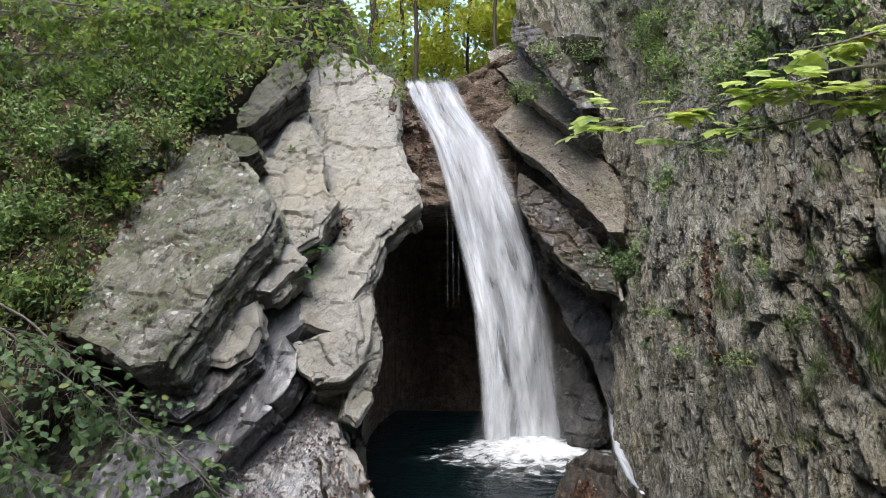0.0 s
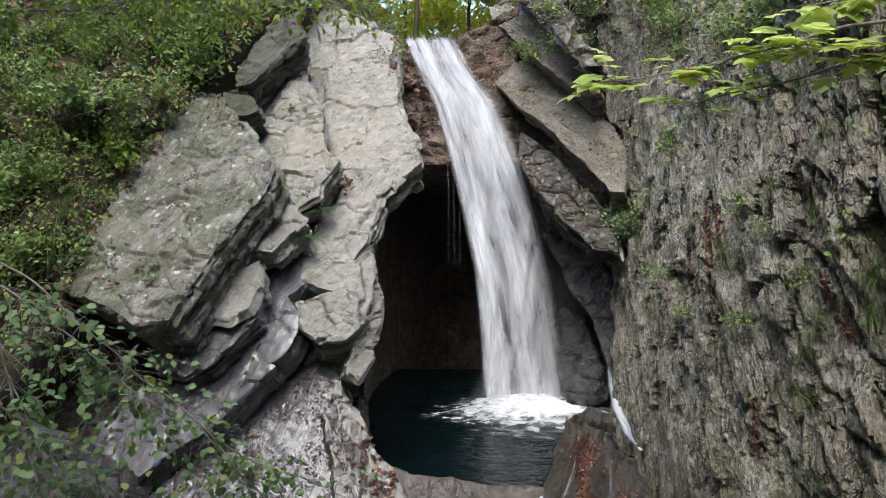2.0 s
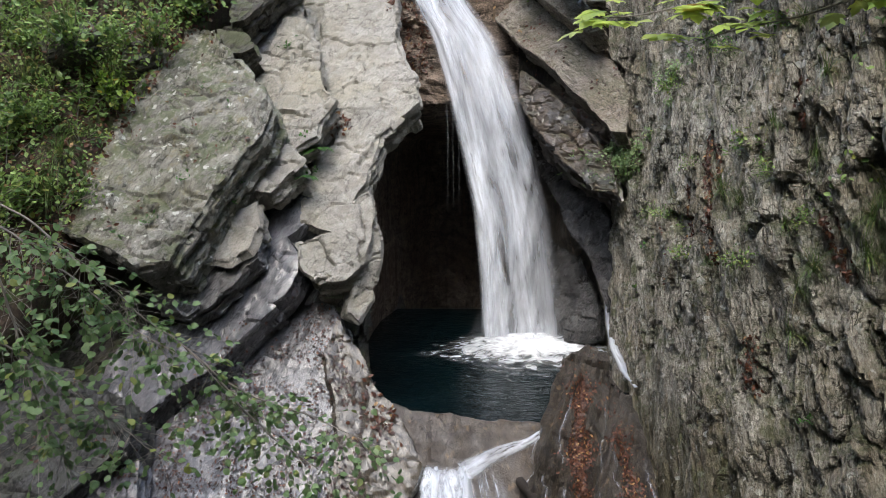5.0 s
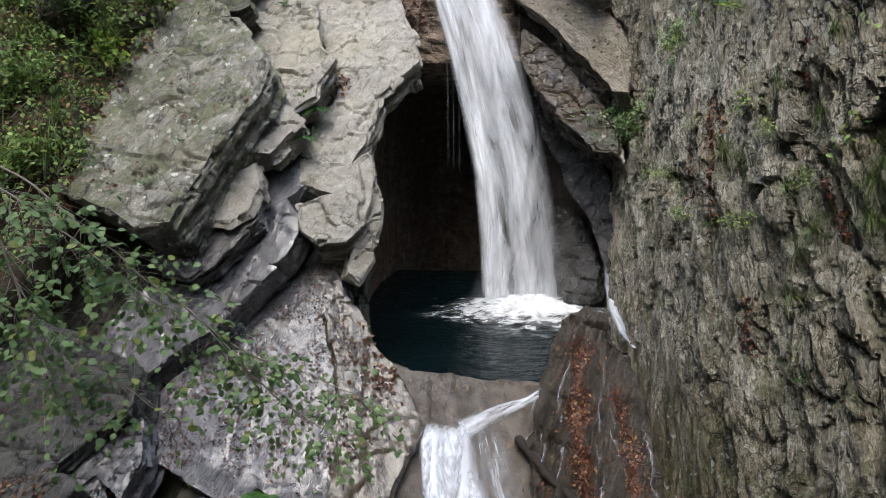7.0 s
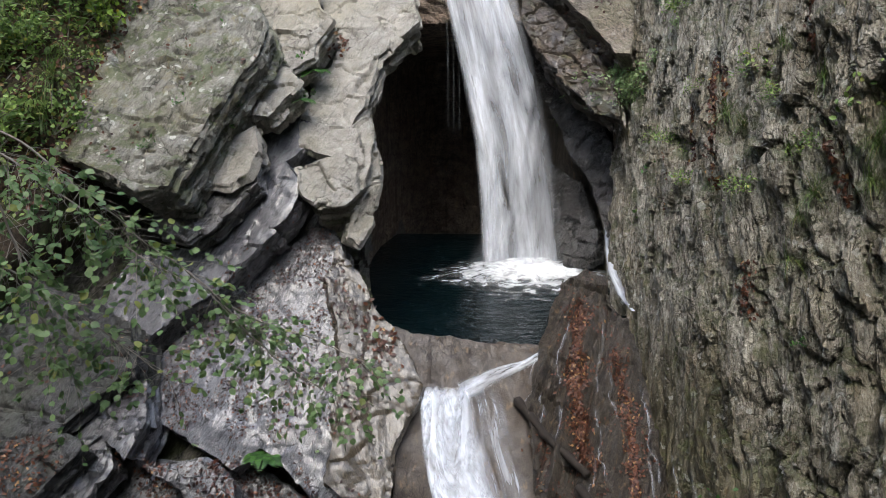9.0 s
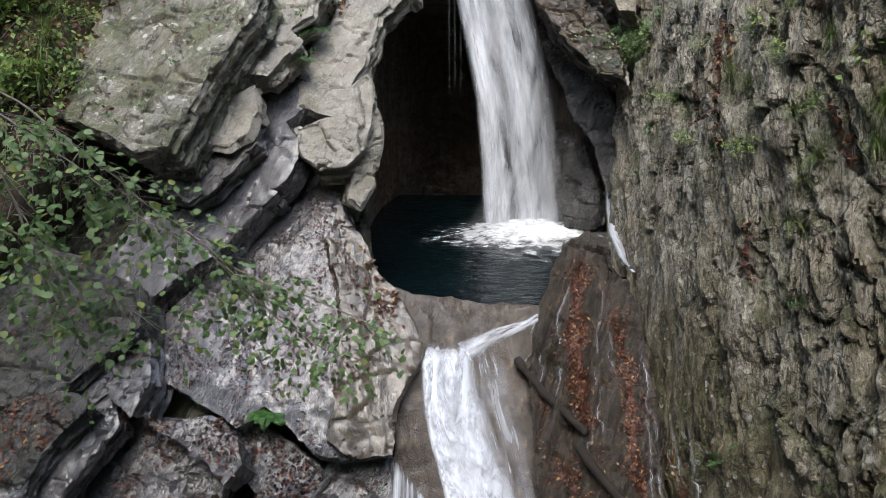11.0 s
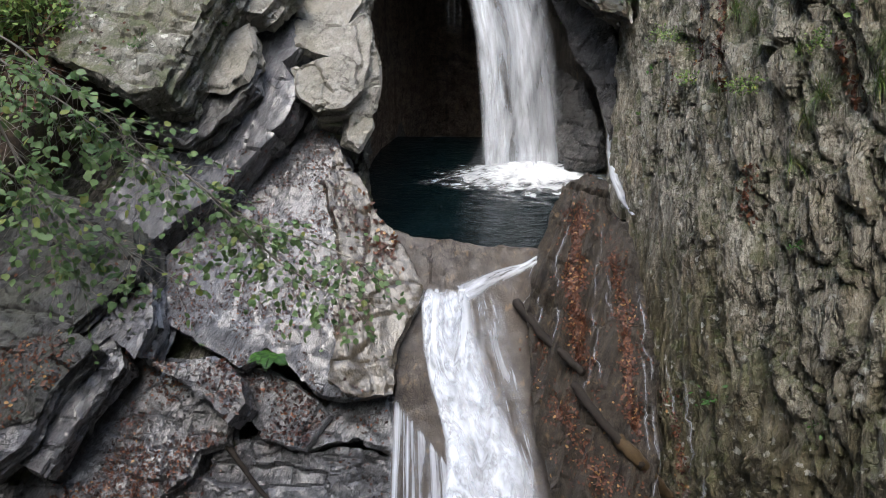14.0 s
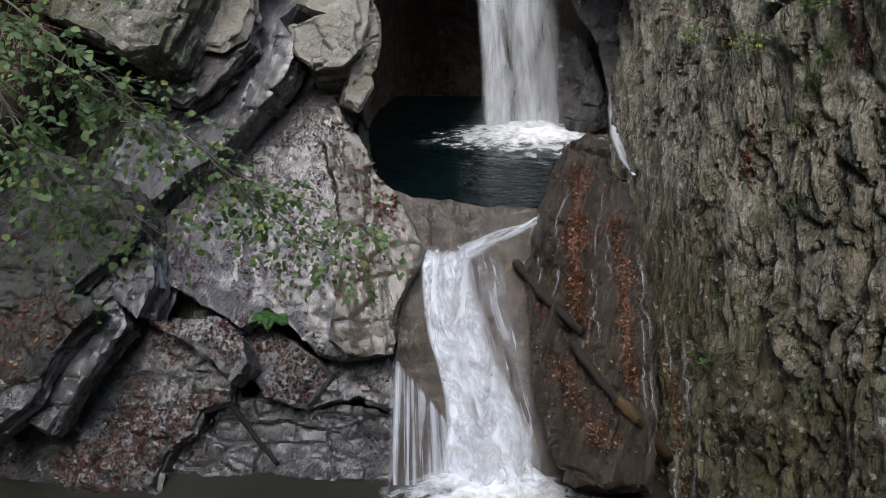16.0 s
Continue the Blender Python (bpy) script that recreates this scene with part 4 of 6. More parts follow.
R2 = ((-0.45, -0.65, 0.61), -4.91, [(-7.19, 13.14), (-6.78, 13.29), (-5.67, 12.14), (-4.61, 10.99), (-4.19, 10.44), (-4.41, 10.38), (-4.84, 10.74), (-5.86, 11.69), (-6.97, 12.75)])
R3 = ((-0.45, -0.65, 0.61), -4.23, [(-6.33, 13.09), (-5.85, 12.71), (-5.44, 12.43), (-4.69, 11.45), (-3.93, 10.28), (-4.2, 10.32), (-5.12, 11.38), (-6.01, 12.33)])
R0 = ((-0.35, -0.7, 0.6), -7.05, [(-6.17, 13.86), (-5.2, 12.8), (-4.3, 11.93), (-3.37, 10.96), (-2.75, 10.12), (-2.62, 8.93), (-3.29, 9.36), (-3.9, 9.95), (-4.55, 11.01), (-5.54, 12.43)])
W1 = ((-0.62, -0.62, 0.48), -7.83, [(-8.7, 8.73), (-7.9, 8.4), (-7.17, 7.93), (-6.59, 7.4), (-6.12, 6.6), (-5.74, 5.58), (-5.82, 5.38), (-6.36, 6.17), (-7.04, 6.83), (-7.9, 7.68)])
W2 = ((-0.62, -0.62, 0.48), -8.66, [(-8.31, 7.72), (-7.57, 6.93), (-6.96, 6.21), (-6.55, 5.64), (-6.37, 5.17), (-6.6, 4.93), (-6.93, 4.91), (-7.29, 5.41), (-7.85, 6.44)])
W3 = ((-0.62, -0.62, 0.48), -6.36, [(-7.93, 9.02), (-6.96, 8.38), (-6.02, 7.67), (-5.53, 7.19), (-5.34, 6.74), (-5.74, 6.81), (-6.41, 7.27), (-7.19, 7.9), (-7.78, 8.48)])
Q = ((-0.3, -0.62, 0.72), -5.21, [(-2.36, 6.68), (-2.09, 6.9), (-1.9, 6.75), (-1.54, 6.27), (-1.19, 5.65), (-0.86, 4.74), (-0.67, 3.89), (-0.52, 2.98), (-1.3, 2.79), (-1.8, 3.58), (-2.16, 4.43), (-2.38, 5.03), (-2.39, 5.26), (-2.37, 5.8), (-2.38, 6.36)])
Qs = ((0.0, -0.77, 0.64), -6.17, [(-0.67, 5.64), (0.11, 5.45), (0.82, 5.36), (1.25, 5.34), (1.51, 5.01), (1.46, 3.75), (1.74, 2.7), (2.18, 2.45), (2.0, 1.66), (-0.6, 1.66), (-0.56, 3.09), (-0.57, 4.02), (-0.34, 4.76)])
Lc = ((-0.1, -0.66, 0.74), -5.02, [(-4.44, 4.33), (-4.0, 4.31), (-3.74, 4.41), (-3.37, 4.23), (-3.22, 3.93), (-3.38, 3.7), (-3.62, 3.94), (-4.05, 4.14)])
Ln = ((-0.1, -0.66, 0.74), -4.72, [(-5.13, 5.93), (-4.59, 5.13), (-4.46, 4.71), (-4.52, 4.29), (-4.87, 4.5), (-5.21, 4.23), (-5.53, 4.34), (-5.39, 4.78), (-5.08, 5.17)])
Lj = ((-0.1, -0.66, 0.74), -4.49, [(-6.08, 3.25), (-5.39, 4.13), (-5.12, 4.09), (-5.32, 3.2), (-5.82, 2.62)])
K1 = ((0.05, -0.75, 0.66), -4.26, [(-4.72, 10.25), (-4.43, 10.52), (-4.18, 10.75), (-4.07, 10.55), (-4.28, 10.25), (-4.59, 10.04)])
K2 = ((0.05, -0.75, 0.66), -4.66, [(-4.22, 10.3), (-3.98, 10.59), (-3.7, 10.77), (-3.39, 10.85), (-3.37, 10.55), (-3.72, 10.35), (-4.03, 10.18)])



def rock(key_plane, thick, material, label, seed, name="rock_slab", group="tilted rock slabs", **more):
    me = slab_mesh(name, key_plane, thick, material, seed=seed, **more)
    return tagged(new(name, me), label, "rock", group)


rock(A, 0.55, ROCK_PALE, "large smooth pale grey limestone slab beside the waterfall", 11, voxel=0.030, groove=0.6, tiers=0.1, facets=0.7)
rock(B, 0.5, ROCK_PALE, "cracked pale limestone slab with a mossy ledge", 12, voxel=0.030)
rock(D, 0.45, ROCK_PALE, "blunt pale limestone slab end over a dark gap", 13, voxel=0.030)
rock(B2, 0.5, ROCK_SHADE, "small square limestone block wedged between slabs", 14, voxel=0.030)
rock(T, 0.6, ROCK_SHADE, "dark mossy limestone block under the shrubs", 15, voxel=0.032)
rock(C, 0.8, ROCK_LICHEN, "broad weathered limestone slab spotted with lichen and moss", 16, voxel=0.030, tiers=0.4)
rock(E, 0.4, ROCK_PALE, "undercut grey limestone slab with a pointed end", 17, voxel=0.030)
rock(E2, 0.6, ROCK_DAMP, "dark rounded limestone block below a slab", 18, voxel=0.030)
rock(F, 0.5, ROCK_PALE, "pale limestone block with a split corner at the cave mouth", 19, voxel=0.030)
rock(F3, 0.5, ROCK_PALE, "layered limestone edge at the mouth of the cave", 20, voxel=0.030)
rock(N, 0.4, ROCK_PALE, "narrow limestone splinter with ferns at its foot", 21, voxel=0.030)
rock(M, 0.5, ROCK_WET, "long damp limestone ramp between slabs", 22, voxel=0.030, amp=0.6, tiers=0.0, groove=1.0, facets=0.5, undercut=0.2, grow=0.04)
rock(G, 0.9, ROCK_WET, "great wet limestone dome shining with the sky", 23, voxel=0.030, amp=0.5, dome=0.05, groove=0.5, tiers=0.0, facets=0.35, flute=0.015)
rock(Gr, 0.6, ROCK_FLANK, "brown streaked flank of the wet dome by the pool", 42, voxel=0.030, amp=0.7, facets=0.4, tiers=0.0, flute=0.06, groove=0.3)
rock(La, 0.5, ROCK_LOW, "wet limestone slope strewn with dead leaves", 24, voxel=0.030, amp=0.7, grow=0.02, undercut=0.4, group="lower rock steps")
rock(Lb, 0.45, ROCK_LOW, "long narrow bar of split limestone", 25, voxel=0.030, amp=0.7, grow=0.02, undercut=0.4, group="lower rock steps")
rock(Ld, 0.5, ROCK_LOW, "jointed limestone block beneath the dome", 26, voxel=0.030, amp=0.7, grow=0.02, undercut=0.4, group="lower rock steps")
rock(Le, 0.5, ROCK_LOW, "wet dark limestone corner beside the cascade", 27, voxel=0.030, amp=0.7, grow=0.02, undercut=0.4, group="lower rock steps")
rock(Lc, 0.5, ROCK_LOW, "dark angular limestone block in the rock steps", 37, voxel=0.030, amp=0.7, grow=0.02, undercut=0.4, group="lower rock steps")
rock(Lj, 0.5, ROCK_LOW, "dark slanting bar of limestone", 38, voxel=0.029, amp=0.7, grow=0.02, undercut=0.4, group="lower rock steps")
rock(Ln, 0.6, ROCK_LOW, "wet limestone bar wedged beside the dome", 41, voxel=0.029, amp=0.7, grow=0.02, undercut=0.4, group="lower rock steps")
rock(K1, 0.4, ROCK_SHADE, "dark ledge of rock jutting from the bank", 39, voxel=0.029, group="bank rocks")
rock(K2, 0.4, ROCK_SHADE, "grey ledge of rock jutting from the bank", 40, voxel=0.029, group="bank rocks")
rock(Lf, 0.6, ROCK_LOW, "lowest limestone step at the water", 28, voxel=0.030, amp=0.7, grow=0.03, undercut=0.3, group="lower rock steps")
rock(Lk, 0.7, ROCK_GLOOM, "smooth rock slope toned dark for shade behind hanging twigs", 29, voxel=0.028, amp=0.8, tiers=0.4, groove=1.6, grow=0.03, undercut=0.3, group="lower rock steps")
rock(Lm, 0.6, ROCK_GLOOM, "rock ledge toned dark for shade with dead leaves", 30, voxel=0.028, amp=0.8, tiers=0.4, groove=1.6, grow=0.03, undercut=0.3, group="lower rock steps")
rock(R1, 0.45, ROCK_LEDGE, "long slanting brown limestone ledge beside the fall", 31, voxel=0.029, amp=0.4, tiers=0.3, grow=0.0, undercut=0.3, group="slanting ledges")
rock(R2, 0.4, ROCK_LEDGE, "upper slanting limestone ledge with moss beneath", 32, voxel=0.029, amp=0.4, tiers=0.3, grow=0.0, undercut=0.3, group="slanting ledges")
rock(R3, 0.5, ROCK_SLANT, "dark broken ledge below the bushes", 33, voxel=0.029, group="slanting ledges")
rock(R0, 0.6, ROCK_SLANT, "dark wet ledge running down beside the fall", 34, voxel=0.029, amp=1.3, tiers=1.2, groove=1.5, group="slanting ledges")
rock(W1, 0.35, ROCK_SPRAY, "black wet ledge slanting down beside the fall", 43, voxel=0.029, amp=0.9, facets=0.6, flute=0.05, group="slanting ledges")
rock(W2, 0.35, ROCK_SPRAY, "smooth wet rock wedge in the fall's spray", 44, voxel=0.029, amp=0.8, facets=0.6, group="slanting ledges")
rock(W3, 0.4, ROCK_SLANT, "brown leaf-strewn ledge beside the fall", 45, voxel=0.029, amp=0.9, group="slanting ledges")
rock(Q, 0.9, ROCK_BROWN, "brown wet boulder slope covered in red dead leaves", 35, name="boulder", group="", voxel=0.030, facets=0.6, flute=0.30, tiers=0.0, groove=0.3)
rock(Qs, 0.6, ROCK_CHUTE, "worn rock chute that carries the lower cascade", 36, name="rock_chute", group="", voxel=0.030, groove=0.2, amp=0.6, tiers=0.0, facets=0.2, flute=0.03)


# ---------------------------------------------------------------- water
def fall_sheet(name, rows, material, across=40, along=160, bulge=0.12, wobble=0.05, seed=0, trim=(0.0, 1.0), lift=0.0):
    """Falling water hung between its left and right edge, row by row: (x left, x right, y, z)."""
    rows = np.array(rows)
    s = np.linspace(0, 1, along)
    length = np.concatenate([[0], np.cumsum(np.linalg.norm(np.diff(rows[:, 1:], axis=0), axis=1))])
    xl, xr, yy, zz = (curve_at(length / length[-1], rows[:, j])(s) for j in range(4))
    w = np.linspace(trim[0], trim[1], across)
    S, Wd = np.meshgrid(s, w, indexing="ij")
    X = xl[:, None] + (xr - xl)[:, None] * Wd
    Y = yy[:, None] - bulge * np.sin(math.pi * Wd) - lift
    Z = zz[:, None] + 0 * Wd + lift * 0.6
    flat = np.stack([X.ravel(), Y.ravel(), Z.ravel()], 1)
    q = np.stack([flat[:, 0] * 5 - flat[:, 2] * 0.5, flat[:, 2] * 0.6, np.full(len(flat), 3.7 * seed)], 1)
    flat[:, 1] += wobble * 2 * fbm(q, 3)
    uv = np.stack([(Wd - trim[0]) / (trim[1] - trim[0]) * 0.999, S * length[-1] + seed * 7.3], -1)
    return sheet(name, flat.reshape(*S.shape, 3), material, uv=uv)


FALL_ROWS = [(-0.77, 0.17, 13.30, 6.72), (-0.66, 0.33, 13.15, 6.42), (-0.48, 0.50, 13.0, 6.02), (-0.20, 0.94, 12.85, 5.47), (0.04, 1.29, 12.75, 4.64),
             (0.21, 1.51, 12.7, 3.92), (0.55, 1.94, 12.65, 2.29), (0.67, 2.14, 12.6, 0.98), (0.72, 2.27, 12.6, -0.02)]
waterfall = thing("waterfall", "tall white waterfall dropping past the cave into the pool", "waterfall", place=(1.4, 12.6, 0))
part_mesh("main_sheet", fall_sheet("main_sheet", FALL_ROWS, FALL, seed=1), waterfall)
part_mesh("front_strand", fall_sheet("front_strand", FALL_ROWS, FALL_THIN, seed=2, lift=0.07, trim=(0.02, 1.0)), waterfall)
part_mesh("rear_sheet", fall_sheet("rear_sheet", FALL_ROWS, FALL_THIN, seed=3, lift=-0.08), waterfall)

MIST_ROWS = [(0.7, 2.2, 12.42, 0.9), (0.62, 2.35, 12.36, 0.6), (0.5, 2.5, 12.28, 0.3), (0.3, 2.7, 12.2, -0.02)]
part_mesh("mist", fall_sheet("mist", MIST_ROWS, MIST, seed=9, bulge=0.2, wobble=0.1, along=60), waterfall, "fine white spray at the waterfall's foot")

for x in (0.05, 0.15, 0.25):
    drip = fall_sheet("drip", [(x, x + 0.035, 12.75, 4.35), (x + 0.02, x + 0.045, 12.72, 3.5), (x + 0.03, x + 0.045, 12.7, 2.4)], DRIPS, across=4, along=40, bulge=0.0, wobble=0.02, seed=int(60 + 30 * x))
    part_mesh("drip", drip, waterfall)

def ribbon(name, one, two, material, across=16, along=70, wobble=0.04, seed=0, lift=0.05):
    """Water running in a bent band between two edges."""
    s = np.linspace(0, 1, along)
    edge = [np.stack([curve_at(np.linspace(0, 1, len(q)), np.array(q)[:, j])(s) for j in range(3)], 1) for q in (one, two)]
    w = np.linspace(0, 1, across)[None, :, None]
    P = edge[0][:, None] * (1 - w) + edge[1][:, None] * w + np.array((0, -0.7, 0.7)) * lift * (0.4 + 0.9 * np.sin(math.pi * w))
    q = P.reshape(-1, 3)
    q = q + np.array((0, -0.7, 0.7)) * (wobble * fbm(q * 5 + seed, 3))[:, None]
    S, W = np.meshgrid(s, np.linspace(0, 0.999, across), indexing="ij")
    return sheet(name, q.reshape(P.shape), material, uv=np.stack([W, S * 1.3 + seed], -1))


MAIN_ROWS = [(-0.14, 0.24, 7.88, -0.18), (-0.27, 0.34, 7.8, -0.27), (-0.28, 0.37, 7.67, -0.42), (-0.27, 0.39, 7.49, -0.64), (-0.24, 0.48, 7.32, -0.85), (-0.19, 0.56, 7.14, -1.06), (-0.09, 0.67, 6.93, -1.32), (0.0, 0.84, 6.72, -1.57), (0.02, 0.98, 6.51, -1.82), (-0.02, 1.09, 6.31, -2.06), (-0.06, 1.16, 6.1, -2.4)]
VEIL_ROWS = [(0.28, 0.66, 7.86, -0.2), (0.31, 0.76, 7.67, -0.42), (0.36, 0.82, 7.4, -0.74), (0.45, 0.95, 7.14, -1.06), (0.6, 1.06, 6.8, -1.47), (0.75, 1.16, 6.51, -1.82), (0.78, 1.23, 6.1, -2.4)]
cascade = thing("cascade", "lower cascade tumbling white down the worn rock chute", "waterfall", place=(0.2, 6.5, -2.2))
part_mesh("main_flow", fall_sheet("main_flow", MAIN_ROWS, CASCADE, seed=4, bulge=0.10, lift=0.06, wobble=0.10), cascade)
part_mesh("spray_strand", fall_sheet("spray_strand", MAIN_ROWS, FROTH, seed=5, bulge=0.12, lift=0.12, wobble=0.16), cascade)
part_mesh("side_stream", ribbon("side_stream", [(-0.62, 7.03, -1.16), (-0.63, 6.7, -1.6), (-0.64, 6.4, -2.0), (-0.65, 6.12, -2.4)], [(0.12, 6.47, -1.86), (0.16, 6.36, -2.02), (0.2, 6.25, -2.2), (0.23, 6.12, -2.4)], STREAKS, across=40, seed=6, lift=0.10, wobble=0.03), cascade, "thin curtain of separate water threads")
part_mesh("veil", fall_sheet("veil", VEIL_ROWS, VEIL, seed=7, bulge=0.02, lift=0.06, wobble=0.04), cascade, "thin film of white water over brown rock")
part_mesh("feeder", ribbon("feeder", [(1.27, 8.17, 0.17), (0.99, 8.06, 0.05), (0.7, 8.01, -0.01), (0.46, 7.96, -0.08), (0.14, 7.88, -0.18)], [(1.32, 8.1, 0.09), (1.05, 7.99, -0.04), (0.84, 7.92, -0.12), (0.61, 7.85, -0.21), (0.3, 7.72, -0.37)], FEEDER, seed=8, lift=0.06), cascade, "smooth tongue of water sliding along the pool's rim")


def pool_sheet(name, x0, x1, y0, y1, z, material, count=120, swell=0.02, squeeze=0.0):
    X, Y = np.meshgrid(np.linspace(0, 1, count), np.linspace(y0, y1, count), indexing="xy")
    X = x0 + X * (x1 - squeeze * smooth(y0 + 1.9, y0, Y) - x0)
    flat = np.stack([X.ravel(), Y.ravel(), np.full(X.size, z)], 1)
    flat[:, 2] += swell * fbm(flat * (1.6, 2.6, 1) + z, 3)
    return sheet(name, flat.reshape(*X.shape, 3), material)


tagged(new("water", pool_sheet("water", -1.9, 3.2, 8.25, 15.2, 0.0, POOL, squeeze=1.9)), "deep dark teal pool below the waterfall", "water", kind="structure")
tagged(new("water", pool_sheet("water", -0.8, 0.2, 13.38, 19.0, 6.66, POOL_LOW, count=40)), "shallow stream running to the lip of the fall", "water", kind="structure")
tagged(new("water", pool_sheet("water", -7.5, 5.2, -14, 7.2, -2.42, POOL_LOW)), "clear brown stream pool under the lower cascade", "water", kind="structure")


def foam_patch(name, cx, cy, rx, ry, z, height, seed):
    r = np.linspace(0, 1, 30)
    th = np.linspace(0, 2 * math.pi, 65)
    R, TH = np.meshgrid(r, th, indexing="ij")
    flat = np.stack([(cx + rx * R * np.cos(TH)).ravel(), (cy + ry * R * np.sin(TH)).ravel(), np.full(R.size, z)], 1)
    wave = 1 + 0.35 * fbm(np.stack([np.cos(TH.ravel()) * 2.2, np.sin(TH.ravel()) * 2.2, np.full(R.size, 3.0 * seed)], 1), 3)
    flat[:, 0] = cx + (flat[:, 0] - cx) * wave
    flat[:, 1] = cy + (flat[:, 1] - cy) * wave
    flat[:, 2] += (height * (1 - R.ravel() ** 2) ** 2) * (0.8 + 0.7 * fbm(flat * 3 + seed, 2)) + 0.012
    return sheet(name, flat.reshape(*R.shape, 3), FOAM, uv=np.stack([R, TH], -1))


tagged(new("foam", foam_patch("foam", 1.62, 11.85, 2.1, 1.6, 0.0, 0.22, 1)), "white foam churned up at the waterfall's foot", "foam")
tagged(new("foam", foam_patch("foam", 0.5, 5.95, 1.7, 0.85, -2.42, 0.3, 2)), "white foam under the lower cascade", "foam")


# ---------------------------------------------------------------- tools for plants
from mathutils.bvhtree import BVHTree

_v, _f, _o = [], [], 0
for me in ROCKS:
    co = coords_of(me)
    _v.append(co)
    loops = np.empty(len(me.loops), np.int32)
    me.loops.foreach_get("vertex_index", loops)
    _f.append(loops.reshape(-1, 4) + _o)
    _o += len(co)
TREE = BVHTree.FromPolygons(np.concatenate(_v).tolist(), np.concatenate(_f).tolist())


def land(origin, way, reach=30.0):
    hit, normal, _, _ = TREE.ray_cast(Vector(origin), Vector(way).normalized(), reach)
    if hit is None:
        return None, None
    if normal.dot(Vector(way)) > 0:
        normal = -normal
    return np.array(hit), np.array(normal)


def leaf_outline(kind):
    """Points and triangles of one leaf, a unit long, lying along y."""
    if kind == "ovate":
        v = [(0, 0, 0), (0.30, 0.35, 0.06), (0.22, 0.72, 0.03), (0, 1, -0.08), (-0.22, 0.72, 0.03), (-0.30, 0.35, 0.06), (0, 0.5, 0)]
    elif kind == "lobed":
        half = [(0.10, -0.06, 0), (0.30, 0.00, -0.01), (0.46, 0.10, -0.05), (0.38, 0.20, 0), (0.34, 0.27, 0.02), (0.52, 0.42, -0.02), (0.56, 0.60, -0.07),
                (0.40, 0.58, -0.01), (0.27, 0.56, 0.02), (0.26, 0.72, 0.0), (0.14, 0.84, -0.04)]
        v = [(0, 0, 0), *half, (0, 1.0, -0.10), *[(-x, y, z) for x, y, z in half[::-1]], (0, 0.40, 0.03)]
    elif kind == "toothed":
        half = [(0.16, 0.02, 0.01), (0.30, 0.16, 0.03), (0.33, 0.22, 0.02), (0.40, 0.34, 0.03), (0.36, 0.40, 0.03), (0.42, 0.52, 0.01), (0.34, 0.60, 0.01), (0.33, 0.70, -0.02), (0.20, 0.78, -0.03), (0.14, 0.88, -0.06)]
        v = [(0, 0.04, 0), *half, (0, 1.0, -0.12), *[(-x, y, z) for x, y, z in half[::-1]], (0, 0.45, 0)]
    elif kind == "blade":
        v = [(-0.007, 0, 0), (0.007, 0, 0), (0.007, 0.4, 0.10), (-0.007, 0.4, 0.10), (0.004, 0.75, 0.05), (-0.004, 0.75, 0.05), (0, 1, -0.10)]
        return np.array(v), np.array([(0, 1, 2), (0, 2, 3), (3, 2, 4), (3, 4, 5), (5, 4, 6)])
    else:
        v = [(0, 0, 0), (0.22, 0.4, 0.03), (0, 1, 0), (-0.22, 0.4, 0.03)]
        return np.array(v), np.array([(0, 1, 2), (0, 2, 3)])
    v = np.array(v)
    k = len(v) - 1
    return v, np.array([(j, (j + 1) % k, k) for j in range(k)])


def leaf_cloud(name, places, along, normal, sizes, kind, material):
    """Many leaves in one mesh: each at its place, pointing along, facing normal."""
    v, f = leaf_outline(kind)
    P, D, N = (np.asarray(q, float) for q in (places, along, normal))
    D = D / np.linalg.norm(D, axis=1)[:, None]
    N = N - D * (N * D).sum(1)[:, None]
    N = N / np.maximum(np.linalg.norm(N, axis=1)[:, None], 1e-6)
    X = np.cross(D, N)
    S = np.asarray(sizes)[:, None, None]
    V = P[:, None] + S * (v[None, :, 0:1] * X[:, None] + v[None, :, 1:2] * D[:, None] + v[None, :, 2:3] * N[:, None])
    F = f[None] + (np.arange(len(P)) * len(v))[:, None, None]
    return mesh_of(name, V.reshape(-1, 3), F.reshape(-1, 3), material, False)


def tube(points, r0, r1, sides=6, wob=0.0, seed=0, rings=0):
    """A tapering limb through points: verts and quads."""
    P = np.asarray(points, float)
    t = np.linspace(0, 1, len(P))
    fine = np.linspace(0, 1, rings or max(8, 5 * len(P)))
    Q = np.stack([np.interp(fine, t, P[:, j]) for j in range(3)], 1)
    k = np.array((0.25, 0.5, 0.25))
    for _ in range(3):
        Q[1:-1] = k[0] * Q[:-2] + k[1] * Q[1:-1] + k[2] * Q[2:]
    if wob:
        Q += wob * np.stack([pn(Q * 5 + seed + 3 * j) for j in range(3)], 1)
    T = np.gradient(Q, axis=0)
    T /= np.maximum(np.linalg.norm(T, axis=1)[:, None], 1e-9)
    side = np.cross(T, (0.3, 0.2, 0.93))
    side /= np.linalg.norm(side, axis=1)[:, None]
    other = np.cross(T, side)
    r = (r0 + (r1 - r0) * fine)[:, None, None]
    a = np.linspace(0, 2 * math.pi, sides, endpoint=False)
    V = Q[:, None] + r * (np.cos(a)[None, :, None] * side[:, None] + np.sin(a)[None, :, None] * other[:, None])
    m = len(Q)
    i = np.arange(m * sides).reshape(m, sides)
    j = np.roll(i, -1, axis=1)
    F = np.stack([i[:-1], j[:-1], j[1:], i[1:]], -1).reshape(-1, 4)
    return V.reshape(-1, 3), F, Q


